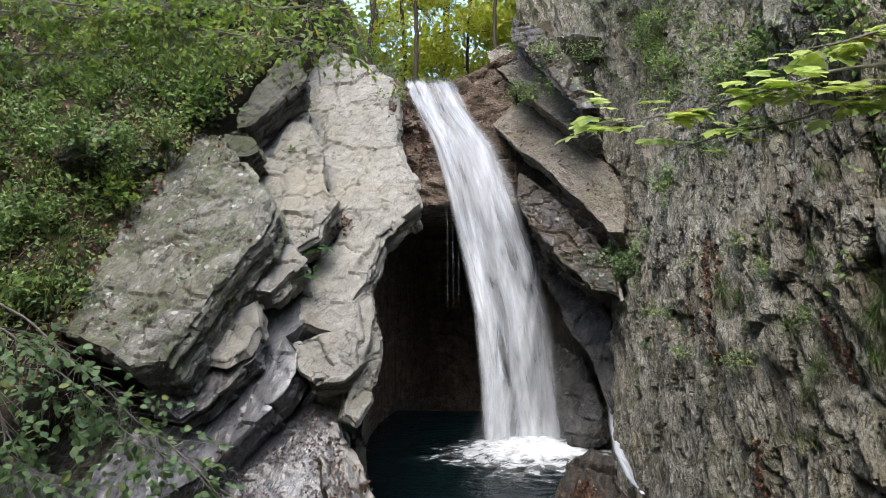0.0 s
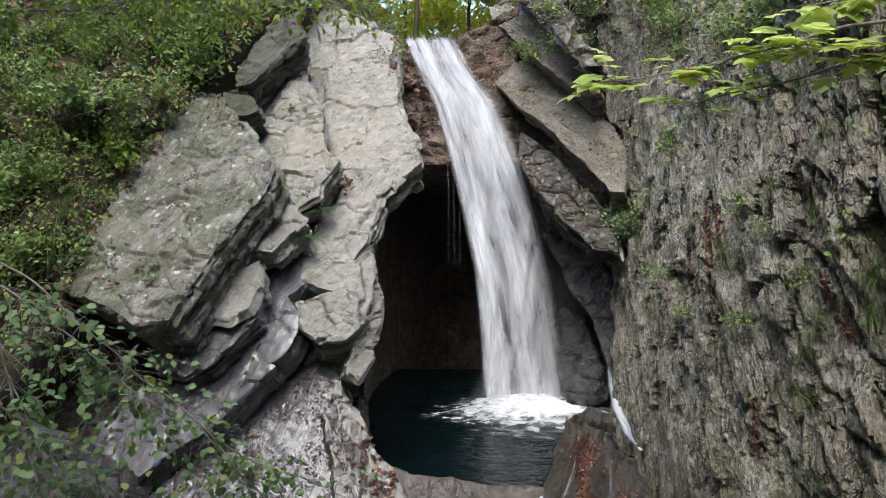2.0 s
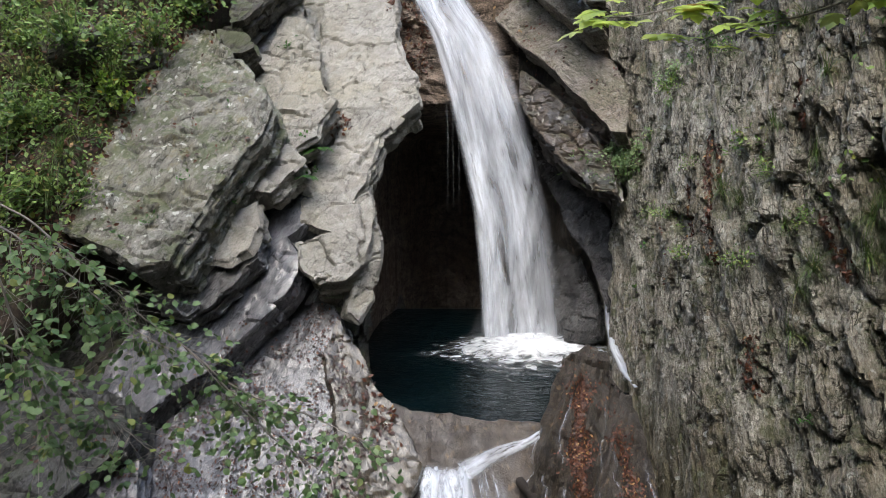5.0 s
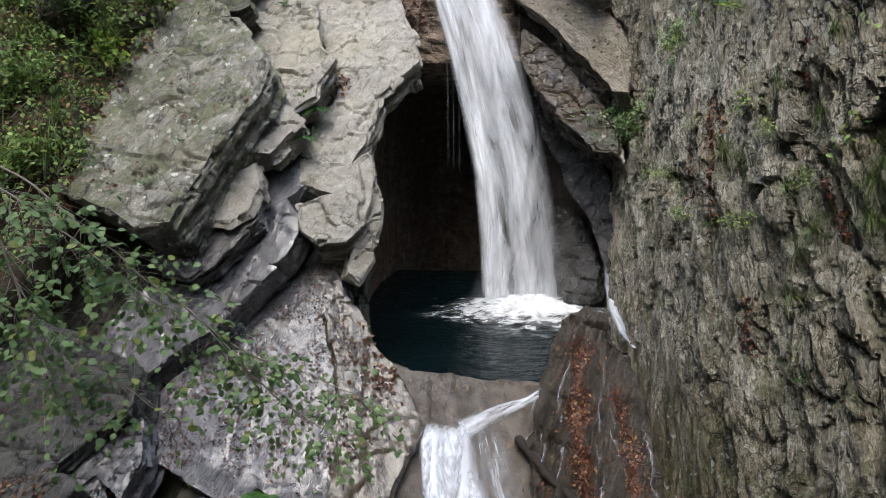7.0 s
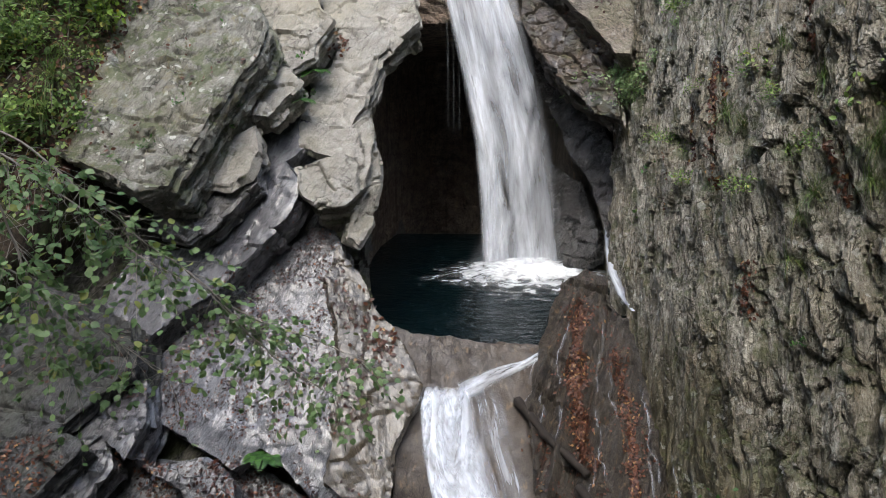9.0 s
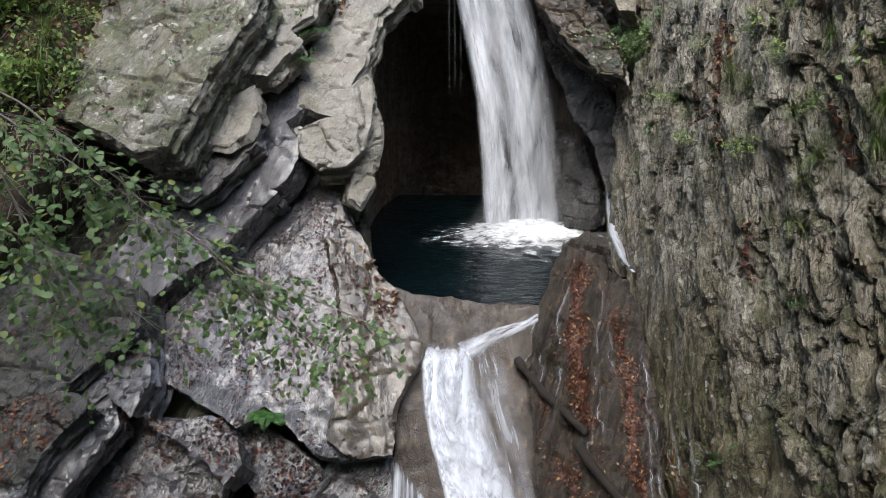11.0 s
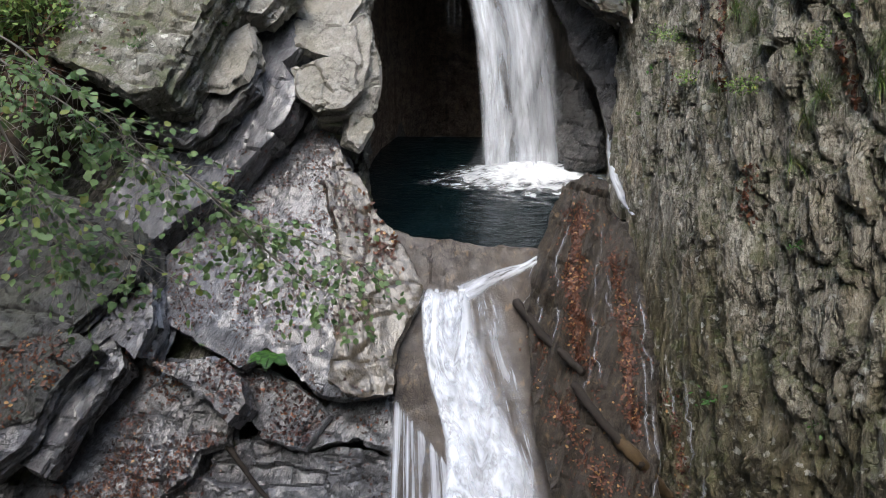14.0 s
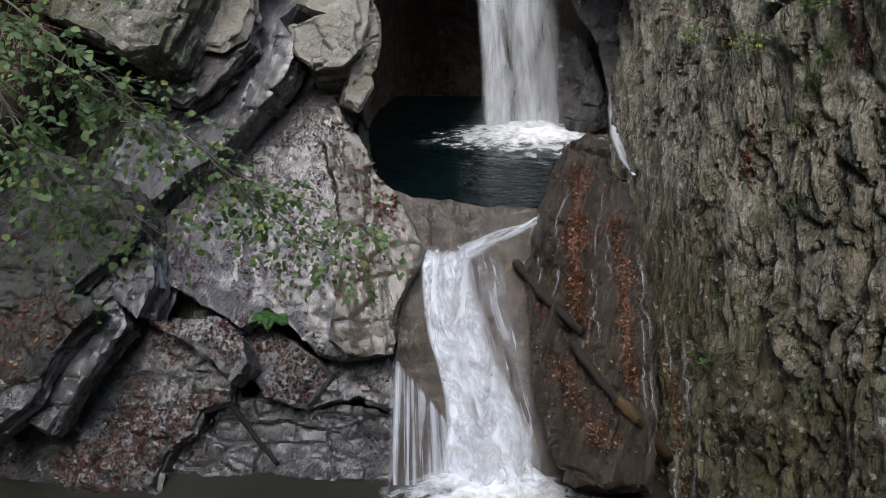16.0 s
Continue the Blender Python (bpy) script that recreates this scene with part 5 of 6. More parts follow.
def tubes_mesh(name, tubes, material):
    vs, fs, o = [], [], 0
    for v, f, _ in tubes:
        vs.append(v)
        fs.append(f + o)
        o += len(v)
    return mesh_of(name, np.concatenate(vs), np.concatenate(fs), material)


def unit_rows(q):
    return q / np.maximum(np.linalg.norm(q, axis=1)[:, None], 1e-9)


# ---------------------------------------------------------------- kinds of plants
def shrub(rng, size, leaves, leaf, material, label, group, kind="ovate", droop=0.0, name="shrub"):
    """A low shrub at the origin: a few curved stems with leaves towards their ends."""
    ob = thing(name, label, "plant", group)
    stems, P, D, N = [], [], [], []
    for s in range(7):
        way = np.array((rng.normal(0, 0.6), rng.normal(0, 0.6) - 0.35, rng.uniform(0.35, 1.0)))
        way /= np.linalg.norm(way)
        bend = np.array((rng.normal(0, 0.25), rng.normal(0, 0.25), -droop - 0.25))
        ts = np.linspace(0, 1, 5)[:, None]
        pts = size * (way * ts + bend * ts ** 2 * 0.7)
        stems.append(tube(pts, size * 0.016, size * 0.005, 4, rings=7))
        for _ in range(leaves // 7):
            q = rng.uniform(0.25, 1.0)
            c = size * (way * q + bend * q * q * 0.7)
            P.append(c + rng.normal(0, size * 0.13, 3))
            d = way + rng.normal(0, 0.8, 3) + (0, 0, -0.3)
            D.append(d)
            N.append((rng.normal(0, 0.45), rng.normal(0, 0.45) - 0.3, 1.0))
    for t in stems:
        part_mesh("stem", tubes_mesh("stem", [t], BARK), ob)
    part_mesh("foliage", leaf_cloud("foliage", P, D, N, leaf * rng.uniform(0.6, 1.25, len(P)), kind, material), ob)
    return ob


def tuft(rng, length, blades, label, group, hang=0.6):
    ob = thing("grass_tuft", label, "grass", group)
    a = rng.uniform(0, 2 * math.pi, blades)
    D = np.stack([np.cos(a) * 0.55, np.sin(a) * 0.45 - 0.45, rng.uniform(-hang, 0.75, blades)], 1)
    N = np.stack([np.cos(a) * 0.2, np.sin(a) * 0.2, np.ones(blades)], 1)
    P = rng.normal(0, 0.035, (blades, 3))
    part_mesh("blade", leaf_cloud("blade", P, D, N, length * rng.uniform(0.5, 1.2, blades), "blade", LEAF_GRASS), ob)
    return ob


def fern(rng, size, fronds, label):
    ob = thing("fern", label, "fern", "ferns")
    for k in range(fronds):
        a = 2 * math.pi * k / fronds + rng.uniform(-0.3, 0.3)
        out = np.array((math.cos(a), math.sin(a) * 0.7 - 0.45, rng.uniform(0.35, 0.8)))
        ts = np.linspace(0, 1, 16)
        rib = size * rng.uniform(0.75, 1.1) * (out * ts[:, None] + np.array((0, -0.05, -0.75)) * ts[:, None] ** 2)
        stem = part_mesh("frond", tubes_mesh("frond", [tube(rib[::3], size * 0.012, size * 0.003, 3)], LEAF_FERN), ob)
        run = unit_rows(np.gradient(rib, axis=0))
        side = unit_rows(np.cross(run, (0, 0, 1)))
        P, D, S = [], [], []
        for j in range(1, 16):
            for sgn in (-1, 1):
                P.append(rib[j])
                D.append(side[j] * sgn + run[j] * 0.45)
                S.append(size * 0.34 * math.sin(math.pi * (0.12 + 0.86 * ts[j])) + 0.01)
        leaf = new("leaflet", leaf_cloud("leaflet", P, D, np.cross(D, np.repeat(run[1:], 2, axis=0)) * np.tile([[1.0], [-1.0]], (15, 1)), S, "simple", LEAF_FERN))
        leaf.parent = stem
    return ob


def bough(name, limbs, radius, rng, leaf, count, kind, material, label, category, twig=0.35, fall=0.5, flat=0.6, bark=None, group="", tuftsize=4, first=0.1, slim=0.28):
    """A leafy bough: limbs through given points, side twigs, leaves in small sprays at the twigs."""
    ob = thing(name, label, category, group, place=limbs[0][0])
    P, D, N, twigs = [], [], [], []
    total = sum(len(q) for q in limbs)
    for pts in limbs:
        t = tube(pts, radius, radius * 0.3, 6, 0.02, rng.randint(99))
        part_mesh("limb", tubes_mesh("limb", [t], bark or BARK), ob)
        Q = t[2]
        need = int(count * len(pts) / total)
        while need > 0:
            at = Q[int(rng.uniform(first, 1.0) * (len(Q) - 1))]
            length = twig * rng.uniform(0.3, 1.2)
            way = np.array((rng.normal(0, 0.7), rng.normal(0, 0.6), rng.normal(0, 0.35) - fall * rng.uniform(0.3, 1.3)))
            way /= np.linalg.norm(way)
            ts = np.linspace(0, 1, 4)[:, None]
            tw = at + length * (way * ts + np.array((0, 0, -0.25 * fall)) * ts ** 2)
            twigs.append(tube(tw, radius * slim, radius * slim * 0.5, 3, rings=6))
            for _ in range(rng.randint(2, tuftsize + 2)):
                q = rng.uniform(0.45, 1.0)
                P.append(at + length * (way * q + np.array((0, 0, -0.25 * fall)) * q * q))
                D.append(way + rng.normal(0, 0.75, 3) + (0, 0, -0.25))
                N.append((rng.normal(0, 1 - flat), rng.normal(0, 1 - flat) - 0.25, 1))
                need -= 1
    for t in twigs:
        part_mesh("twig", tubes_mesh("twig", [t], bark or BARK), ob)
    D = np.array(D)
    if flat > 0.9:
        D[:, 2] = D[:, 2] * 0.2 - 0.05
    part_mesh("foliage", leaf_cloud("foliage", P, D, N, leaf * rng.uniform(0.65, 1.2, len(P)), kind, material), ob)
    return ob


def place_on(models, rng, origin, way, sink=0.03, low=0.7, high=1.25, turn=360):
    hit, normal = land(origin, way)
    if hit is None:
        return None
    model = models[rng.randint(len(models))]
    m = Matrix.Translation(hit - normal * sink) @ pose(0, 0, 0, 0, 0, rng.uniform(-turn / 2, turn / 2)) @ Matrix.Scale(rng.uniform(low, high), 4)
    return copy_thing(model, m)


def retire(models):
    for ob in models:
        for o in (*ob.children_recursive, ob):
            bpy.data.objects.remove(o)


# ---------------------------------------------------------------- trees behind the lip of the fall
def tree(rng, foot, height, radius, lean, leaves, leaf, label, crown_low=0.3, spread=2.2):
    ob = thing("tree", label, "tree", "trees above the fall", place=foot)
    foot = np.array(foot, float)
    ts = np.linspace(0, 1, 8)[:, None]
    stem = foot + ts * np.array((lean[0], lean[1], height)) + np.concatenate([rng.normal(0, 0.08, (8, 2)), np.zeros((8, 1))], 1)
    trunk = tube(stem, radius, radius * 0.25, 9, 0.05, rng.randint(99))
    part_mesh("trunk", tubes_mesh("trunk", [trunk], BARK_DARK), ob)
    P, D, N = [], [], []
    for k in range(16):
        q = rng.uniform(crown_low, 1.0)
        at = trunk[2][int(q * (len(trunk[2]) - 1))]
        a = rng.uniform(0, 2 * math.pi)
        length = spread * rng.uniform(0.4, 1.0) * (1.25 - q * 0.7)
        ts = np.linspace(0, 1, 5)[:, None]
        way = np.array((math.cos(a), math.sin(a), rng.uniform(-0.1, 0.5)))
        limb = at + length * (way * ts + np.array((0, 0, -0.25)) * ts ** 2)
        t = tube(limb, radius * 0.28, radius * 0.07, 5, 0.08, k)
        part_mesh("limb", tubes_mesh("limb", [t], BARK_DARK), ob)
        for c in range(4):
            mid = t[2][int(rng.uniform(0.4, 1.0) * (len(t[2]) - 1))] + rng.normal(0, 0.25, 3)
            n = leaves // 64
            P.append(mid + rng.normal(0, 1, (n, 3)) * (0.42, 0.42, 0.2))
            D.append(rng.normal(0, 1, (n, 3)) + (0, 0, -0.4))
            N.append(np.concatenate([rng.normal(0, 0.5, (n, 2)), np.ones((n, 1))], 1))
    P, D, N = np.concatenate(P), np.concatenate(D), np.concatenate(N)
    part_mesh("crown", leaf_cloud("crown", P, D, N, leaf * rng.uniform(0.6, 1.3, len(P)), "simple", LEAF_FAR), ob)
    return ob


rng = np.random.RandomState(41)
FAR_TREES = [(-0.75, 17.0, 6.6, 7, 0.075, (0.25, 0.2)), (-1.9, 16.6, 8.0, 6, 0.05, (0.9, 0.3)), (1.3, 16.8, 7.2, 8, 0.06, (-0.2, 0.2)), (-3.2, 20, 10, 9, 0.10, (0.3, 0)),
             (0.6, 21, 7, 9, 0.06, (0.5, 0)), (2.6, 20, 9, 9, 0.09, (-0.6, 0)), (-1.4, 24, 8, 10, 0.09, (0, 0)), (1.7, 25, 9, 10, 0.09, (0, 0)), (-4.5, 26, 12, 10, 0.18, (0, 0)),
             (5.0, 24, 12, 10, 0.18, (0, 0)), (0.1, 29, 10, 11, 0.2, (0, 0)), (-3.0, 31, 12, 12, 0.2, (0, 0)), (3.4, 31, 12, 12, 0.2, (0, 0))]
for x, y, z, h, r, lean in FAR_TREES:
    tree(rng, (x, y, z - 0.4), h, r, lean, 1400 if y < 18 else 9800, 0.10 if y < 18 else 0.2, "slender broadleaf tree with yellow-green leaves painted as sunlit", 0.45 if y < 18 else 0.08)

# ---------------------------------------------------------------- undergrowth on the left bank
rng = np.random.RandomState(7)
LEFT_SHRUBS = [shrub(rng, 0.65, 300, 0.085, LEAF_SHRUB, "leafy green shrub on the steep bank", "bank shrubs") for _ in range(3)]
LEFT_SHRUBS += [shrub(rng, 0.55, 340, 0.06, LEAF_SHRUB, "dense small-leaved shrub on the steep bank", "bank shrubs") for _ in range(2)]
LIGHT_SHRUBS = [shrub(rng, 0.5, 200, 0.08, LEAF_BEECH, "bright green sapling on the steep bank", "bank shrubs") for _ in range(2)]
TUFTS = [tuft(rng, 0.5, 110, "drooping tuft of long grass", "grass tufts") for _ in range(4)]
for k in range(225):
    z = rng.uniform(2.0, 9.0)
    x = float(bank_edge(z)) - 0.1 - 4.8 * rng.uniform(0, 1) ** 1.2
    bare = pn(np.array([[x * 0.8, 3.0, z * 0.8]]))[0]
    if bare > 0.10 and z < 5.6:
        continue
    place_on(LIGHT_SHRUBS if rng.uniform() < 0.12 + 0.3 * (z > 6.3) else LEFT_SHRUBS, rng, (x, 0, z), (0, 1, 0))
for k in range(46):
    z = rng.uniform(2.2, 7.2)
    x = float(bank_edge(z)) - 0.05 - 4.2 * rng.uniform(0, 1) ** 1.3
    place_on(TUFTS, rng, (x, 0, z), (0, 1, 0), sink=-0.02, turn=120)

# ---------------------------------------------------------------- plants on the right cliff
RIGHT_SHRUBS = [shrub(rng, 0.5, 260, 0.055, LEAF_SHRUB, "dark leafy bush clinging to the cliff", "cliff bushes", droop=0.3) for _ in range(3)]
for k in range(78):
    y, z = rng.uniform(5.0, 13.5), rng.uniform(5.3, 8.8)
    z += 0.16 * (y - 9)
    place_on(RIGHT_SHRUBS, rng, (-1, y, z), (1, 0, 0))
for k in range(14):
    place_on(RIGHT_SHRUBS, rng, (-1, rng.uniform(5.2, 8.2), rng.uniform(2.2, 5.5)), (1, 0.15, 0), low=0.4, high=0.8)
for k in range(16):
    place_on(TUFTS, rng, (-1, rng.uniform(5.4, 6.9), rng.uniform(1.8, 5.2)), (1, 0.1, 0), sink=-0.02, low=0.3, high=0.6, turn=100)
LIGHT_BUSH = [shrub(rng, 0.42, 240, 0.06, LEAF_PALE, "pale green bush rooted in a crack of the cliff", "cliff bushes", droop=0.2)]
for k in range(6):
    place_on(TUFTS, rng, (-1, rng.uniform(4.9, 5.6), rng.uniform(2.6, 4.6)), (1, 0.1, 0), sink=-0.02, low=0.35, high=0.6, turn=100)
for y, z, s in ((10.45, 3.3, 1.1), (10.2, 3.2, 0.8), (9.7, 3.55, 0.7), (9.2, 4.4, 0.7), (8.9, 4.0, 0.5)):
    place_on(LIGHT_BUSH, rng, (0.6, y, z), (1, 0, 0), low=s, high=s + 0.1)
for spot, big in zip([(2.53, 10.5, 3.21), (2.32, 10.7, 3.07), (2.7, 10.2, 3.34), (2.59, 10.4, 3.0)], (1.25, 1.0, 0.95, 0.8)):
    copy_thing(LIGHT_BUSH[0], Matrix.Translation(spot) @ pose(0, 0, 0, 0, 0, 70 * big) @ Matrix.Scale(big, 4))
SPRIGS = [shrub(rng, 0.16, 40, 0.045, LEAF_FERN, "small green plant sprouting from a rock crack", "crack plants", name="sprig") for _ in range(3)]
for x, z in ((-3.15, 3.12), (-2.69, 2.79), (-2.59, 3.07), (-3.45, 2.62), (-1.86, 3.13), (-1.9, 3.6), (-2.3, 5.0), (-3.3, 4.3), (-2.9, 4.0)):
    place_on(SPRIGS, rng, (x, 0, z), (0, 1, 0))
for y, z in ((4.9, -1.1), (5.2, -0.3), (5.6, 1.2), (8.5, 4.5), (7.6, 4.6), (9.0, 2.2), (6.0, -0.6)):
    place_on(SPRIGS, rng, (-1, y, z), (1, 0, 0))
for x, y in ((-1.3, 13.9), (-1.7, 14.3), (-2.1, 14.1), (-1.5, 15.0), (-2.4, 14.8), (1.3, 15.2), (1.8, 15.6), (0.9, 15.4), (-1.0, 15.6)):
    place_on(LIGHT_SHRUBS if x > 0 else LEFT_SHRUBS, rng, (x, y, 14), (0, 0, -1), low=0.5, high=0.8)
retire(LEFT_SHRUBS + LIGHT_SHRUBS + TUFTS + RIGHT_SHRUBS + LIGHT_BUSH + SPRIGS)
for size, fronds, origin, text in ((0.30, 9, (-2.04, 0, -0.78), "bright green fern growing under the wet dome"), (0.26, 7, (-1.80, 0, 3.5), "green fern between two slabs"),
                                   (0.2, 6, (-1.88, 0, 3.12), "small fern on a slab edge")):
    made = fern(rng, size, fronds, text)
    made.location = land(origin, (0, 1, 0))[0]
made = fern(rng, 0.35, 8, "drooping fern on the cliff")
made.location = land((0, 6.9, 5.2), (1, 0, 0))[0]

# ---------------------------------------------------------------- boughs that hang into the gorge
rng = np.random.RandomState(12)
HAZEL = [[(-3.06, 4.4, 3.29), (-2.74, 4.47, 3.12), (-2.54, 4.54, 2.91), (-2.4, 4.61, 2.72), (-2.2, 4.69, 2.51), (-2.06, 4.76, 2.32), (-1.83, 4.83, 2.12), (-1.59, 4.9, 1.79), (-1.32, 5.0, 1.5)],
         [(-2.96, 4.2, 3.15), (-2.66, 4.3, 2.99), (-2.51, 4.4, 2.8), (-2.28, 4.5, 2.56), (-2.07, 4.6, 2.29), (-1.81, 4.7, 2.08)],
         [(-2.66, 4.0, 3.04), (-2.6, 4.08, 2.65), (-2.58, 4.16, 2.33), (-2.58, 4.24, 2.0), (-2.58, 4.32, 1.81), (-2.46, 4.4, 1.35)],
         [(-3.0, 4.1, 2.6), (-2.8, 4.3, 2.3), (-2.5, 4.5, 1.95), (-2.2, 4.6, 1.6), (-1.95, 4.7, 1.3)],
         [(-1.84, 4.85, 2.11), (-1.61, 4.95, 1.82), (-1.34, 5.0, 1.64), (-1.06, 5.05, 1.55), (-0.77, 5.1, 1.37), (-0.6, 5.1, 1.3)],
         [(-1.61, 4.9, 1.83), (-1.43, 4.95, 1.55), (-1.24, 5.0, 1.34), (-1.0, 5.0, 1.15), (-0.7, 5.05, 0.97)]]
bough("hazel_branch", HAZEL, 0.009, rng, 0.056, 2300, "toothed", LEAF_BRANCH, "thin grey hazel branch with drooping green leaves", "branch", twig=0.5, fall=0.6, flat=0.55, first=0.15, slim=0.2, tuftsize=6)
MAPLE = [[(1.41, 2.0, 4.05), (1.3, 2.06, 4.04), (1.19, 2.13, 4.04), (1.05, 2.19, 4.01), (0.94, 2.26, 3.98), (0.78, 2.32, 3.96), (0.61, 2.39, 3.93), (0.52, 2.45, 3.93)],
         [(1.41, 2.0, 4.0), (1.31, 2.08, 3.97), (1.21, 2.16, 3.94), (1.11, 2.24, 3.91), (0.96, 2.32, 3.88), (0.78, 2.4, 3.84)],
         [(1.41, 2.0, 4.16), (1.3, 2.07, 4.15), (1.19, 2.13, 4.13), (1.09, 2.2, 4.13)]]
bough("sycamore_branch", MAPLE, 0.006, np.random.RandomState(8), 0.092, 185, "lobed", LEAF_MAPLE, "sycamore branch with broad bright green leaves", "branch", twig=0.12, fall=0.0, flat=0.93, first=0.10, tuftsize=2)
BEECH = [[[(-4.27, 5.4, 5.37), (-3.51, 5.56, 5.38), (-2.46, 5.72, 5.35), (-1.82, 5.88, 5.3), (-1.09, 6.04, 5.28), (-0.77, 6.2, 5.25)]],
         [[(-4.43, 5.6, 5.22), (-3.61, 5.72, 5.07), (-2.94, 5.85, 5.13), (-2.18, 5.97, 5.32), (-1.64, 6.1, 5.17)]],
         [[(-2.73, 5.8, 6.12), (-1.95, 6.0, 5.73), (-1.57, 6.2, 5.6), (-1.15, 6.4, 5.74), (-0.87, 6.6, 5.68)]],
         [[(-4.33, 5.2, 5.6), (-3.63, 5.35, 5.53), (-2.94, 5.5, 5.41), (-2.47, 5.65, 5.41), (-2.12, 5.8, 5.51)]]]
for limbs, many in zip(BEECH, (800, 700, 420, 800)):
    bough("beech_branch", limbs, 0.012, rng, 0.064, int(many * 1.25), "ovate", LEAF_BEECH, "overhanging beech branch with bright green leaves", "branch", twig=0.38, fall=0.25, flat=0.6, group="overhanging beech branches", first=0.0)

# boughs above the view, added only to throw shade on the right cliff's top
SHADE_BOUGHS = [[[(5.2, 9.0, 9.6), (4.2, 10.0, 9.4), (3.2, 11.0, 9.2), (2.2, 12.0, 9.0), (1.6, 12.6, 8.9)]], [[(5.4, 7.5, 9.4), (4.4, 8.6, 9.2), (3.4, 9.6, 9.0), (2.6, 10.6, 8.8)]]]
for limbs in SHADE_BOUGHS:
    bough("beech_branch", limbs, 0.03, rng, 0.11, 900, "ovate", LEAF_BEECH, "unseen high branch added to shade the cliff's brow", "branch", twig=0.8, fall=0.2, flat=0.7, group="overhanging beech branches", first=0.0)


# ---------------------------------------------------------------- fallen wood
def log(points, radius, material, label, seed):
    v, f, q = tube(points, radius, radius * 0.75, 12, 0.012, seed)
    v = v + 0.45 * radius * np.stack([pn(v * 9 + seed + 4 * j) + 0.5 * pn(v * 30 + seed + 4 * j) for j in range(3)], 1)
    caps = []
    o = len(v)
    v = np.concatenate([v, [q[0], q[-1]]])
    for k in range(12):
        caps.append((o, (k + 1) % 12, k, k))
        caps.append((o + 1, o - 12 + k, o - 12 + (k + 1) % 12, o - 12 + (k + 1) % 12))
    tri = np.array(caps)[:, :3]
    f = np.concatenate([f[:, [0, 1, 2]], f[:, [0, 2, 3]], tri])
    return tagged(new("log", mesh_of("log", v, f, material)), label, "log", "fallen logs")


def resting(points, gap):
    """Points lifted off the rock that lies behind them."""
    out = []
    for x, y, z in points:
        hit, normal = land((x - 0.3, y - 0.62, z + 0.72), (0.3, 0.62, -0.72))
        out.append(tuple(hit + np.array((0, -0.6, 0.8)) * gap))
    return out


log(resting([(0.84, 7.65, -0.27), (1.16, 7.18, -0.54), (1.56, 6.72, -0.77)], 0.08), 0.058, WOOD_WET, "thin black wet log lying across the leafy boulder", 1)
log(resting([(1.44, 6.68, -0.86), (1.69, 6.29, -1.09), (2.04, 5.86, -1.32)], 0.08), 0.055, WOOD_WET, "dark wet log lying on dead leaves", 2)
log(resting([(1.84, 6.12, -1.17), (1.99, 5.93, -1.27), (2.26, 5.63, -1.42)], 0.06), 0.075, WOOD_OLD, "stub of rotten brown wood by the water", 3)
log(resting([(-2.75, 6.62, -1.35), (-2.45, 6.36, -1.72), (-2.05, 6.2, -2.1)], 0.03), 0.035, WOOD_WET, "thin wet stick lying on rock", 4)

# ---------------------------------------------------------------- dead leaves
def inside(q, poly):
    odd = False
    for (x1, y1), (x2, y2) in zip(poly, poly[1:] + poly[:1]):
        if (y1 > q[1]) != (y2 > q[1]) and q[0] < (x2 - x1) * (q[1] - y1) / (y2 - y1) + x1:
            odd = not odd
    return odd


def litter(name, spots, size, material, label, rng):
    P, D, N = [], [], []
    for hit, normal in spots:
        P.append(hit + normal * rng.uniform(0.006, 0.02))
        D.append(np.cross(normal, rng.normal(0, 1, 3)) + normal * rng.uniform(-0.1, 0.35))
        N.append(normal + rng.normal(0, 0.35, 3))
    me = leaf_cloud(name, P, D, N, size * rng.uniform(0.6, 1.2, len(P)), "ovate", material)
    return tagged(new(name, me), label, "leaves", kind="stuff")


def spots_on(plane, count, rng, dense, patch=1.6, shift=0.0, low=None, high=None):
    normal, c, outline = plane
    n, a, b = axes(normal)
    q = np.array(outline)
    out, tries = [], 0
    while len(out) < count and tries < count * 14:
        tries += 1
        s = rng.uniform(q.min(0), q.max(0))
        p = a * s[0] + b * s[1] + n * c
        if (low is not None and p[2] < low) or (high is not None and p[2] > high) or not inside(s, outline):
            continue
        if pn(np.array([p * patch + shift]))[0] < dense + rng.normal(0, 0.08):
            continue
        hit, normal2 = land(p + n * 0.5, -n, 1.5)
        if hit is not None:
            out.append((hit, normal2))
    return out


rng = np.random.RandomState(3)
def strip_spots(line, count, wide, rng):
    """Places along a gully where leaves have slid together."""
    line = np.array(line)
    out = []
    for k in range(count):
        q = rng.uniform(0, len(line) - 1.001)
        p = line[int(q)] + (line[int(q) + 1] - line[int(q)]) * (q % 1)
        p = p + np.array((rng.normal(0, wide * (0.7 + 0.5 * math.sin(q * 5))), rng.normal(0, 0.05), rng.normal(0, 0.05)))
        hit, normal = land(p + np.array((-0.18, -0.37, 0.43)), (0.3, 0.62, -0.72), 1.6)
        if hit is not None:
            out.append((hit, normal))
    return out


GULLY = [(1.7, 8.33, 0.67), (1.62, 7.87, 0.25), (1.55, 7.5, -0.11), (1.54, 7.13, -0.43), (1.57, 6.83, -0.67)]
GULLY_LOW = [(1.36, 6.61, -0.95), (1.41, 6.31, -1.19), (1.59, 5.92, -1.45), (1.8, 5.8, -1.5)]
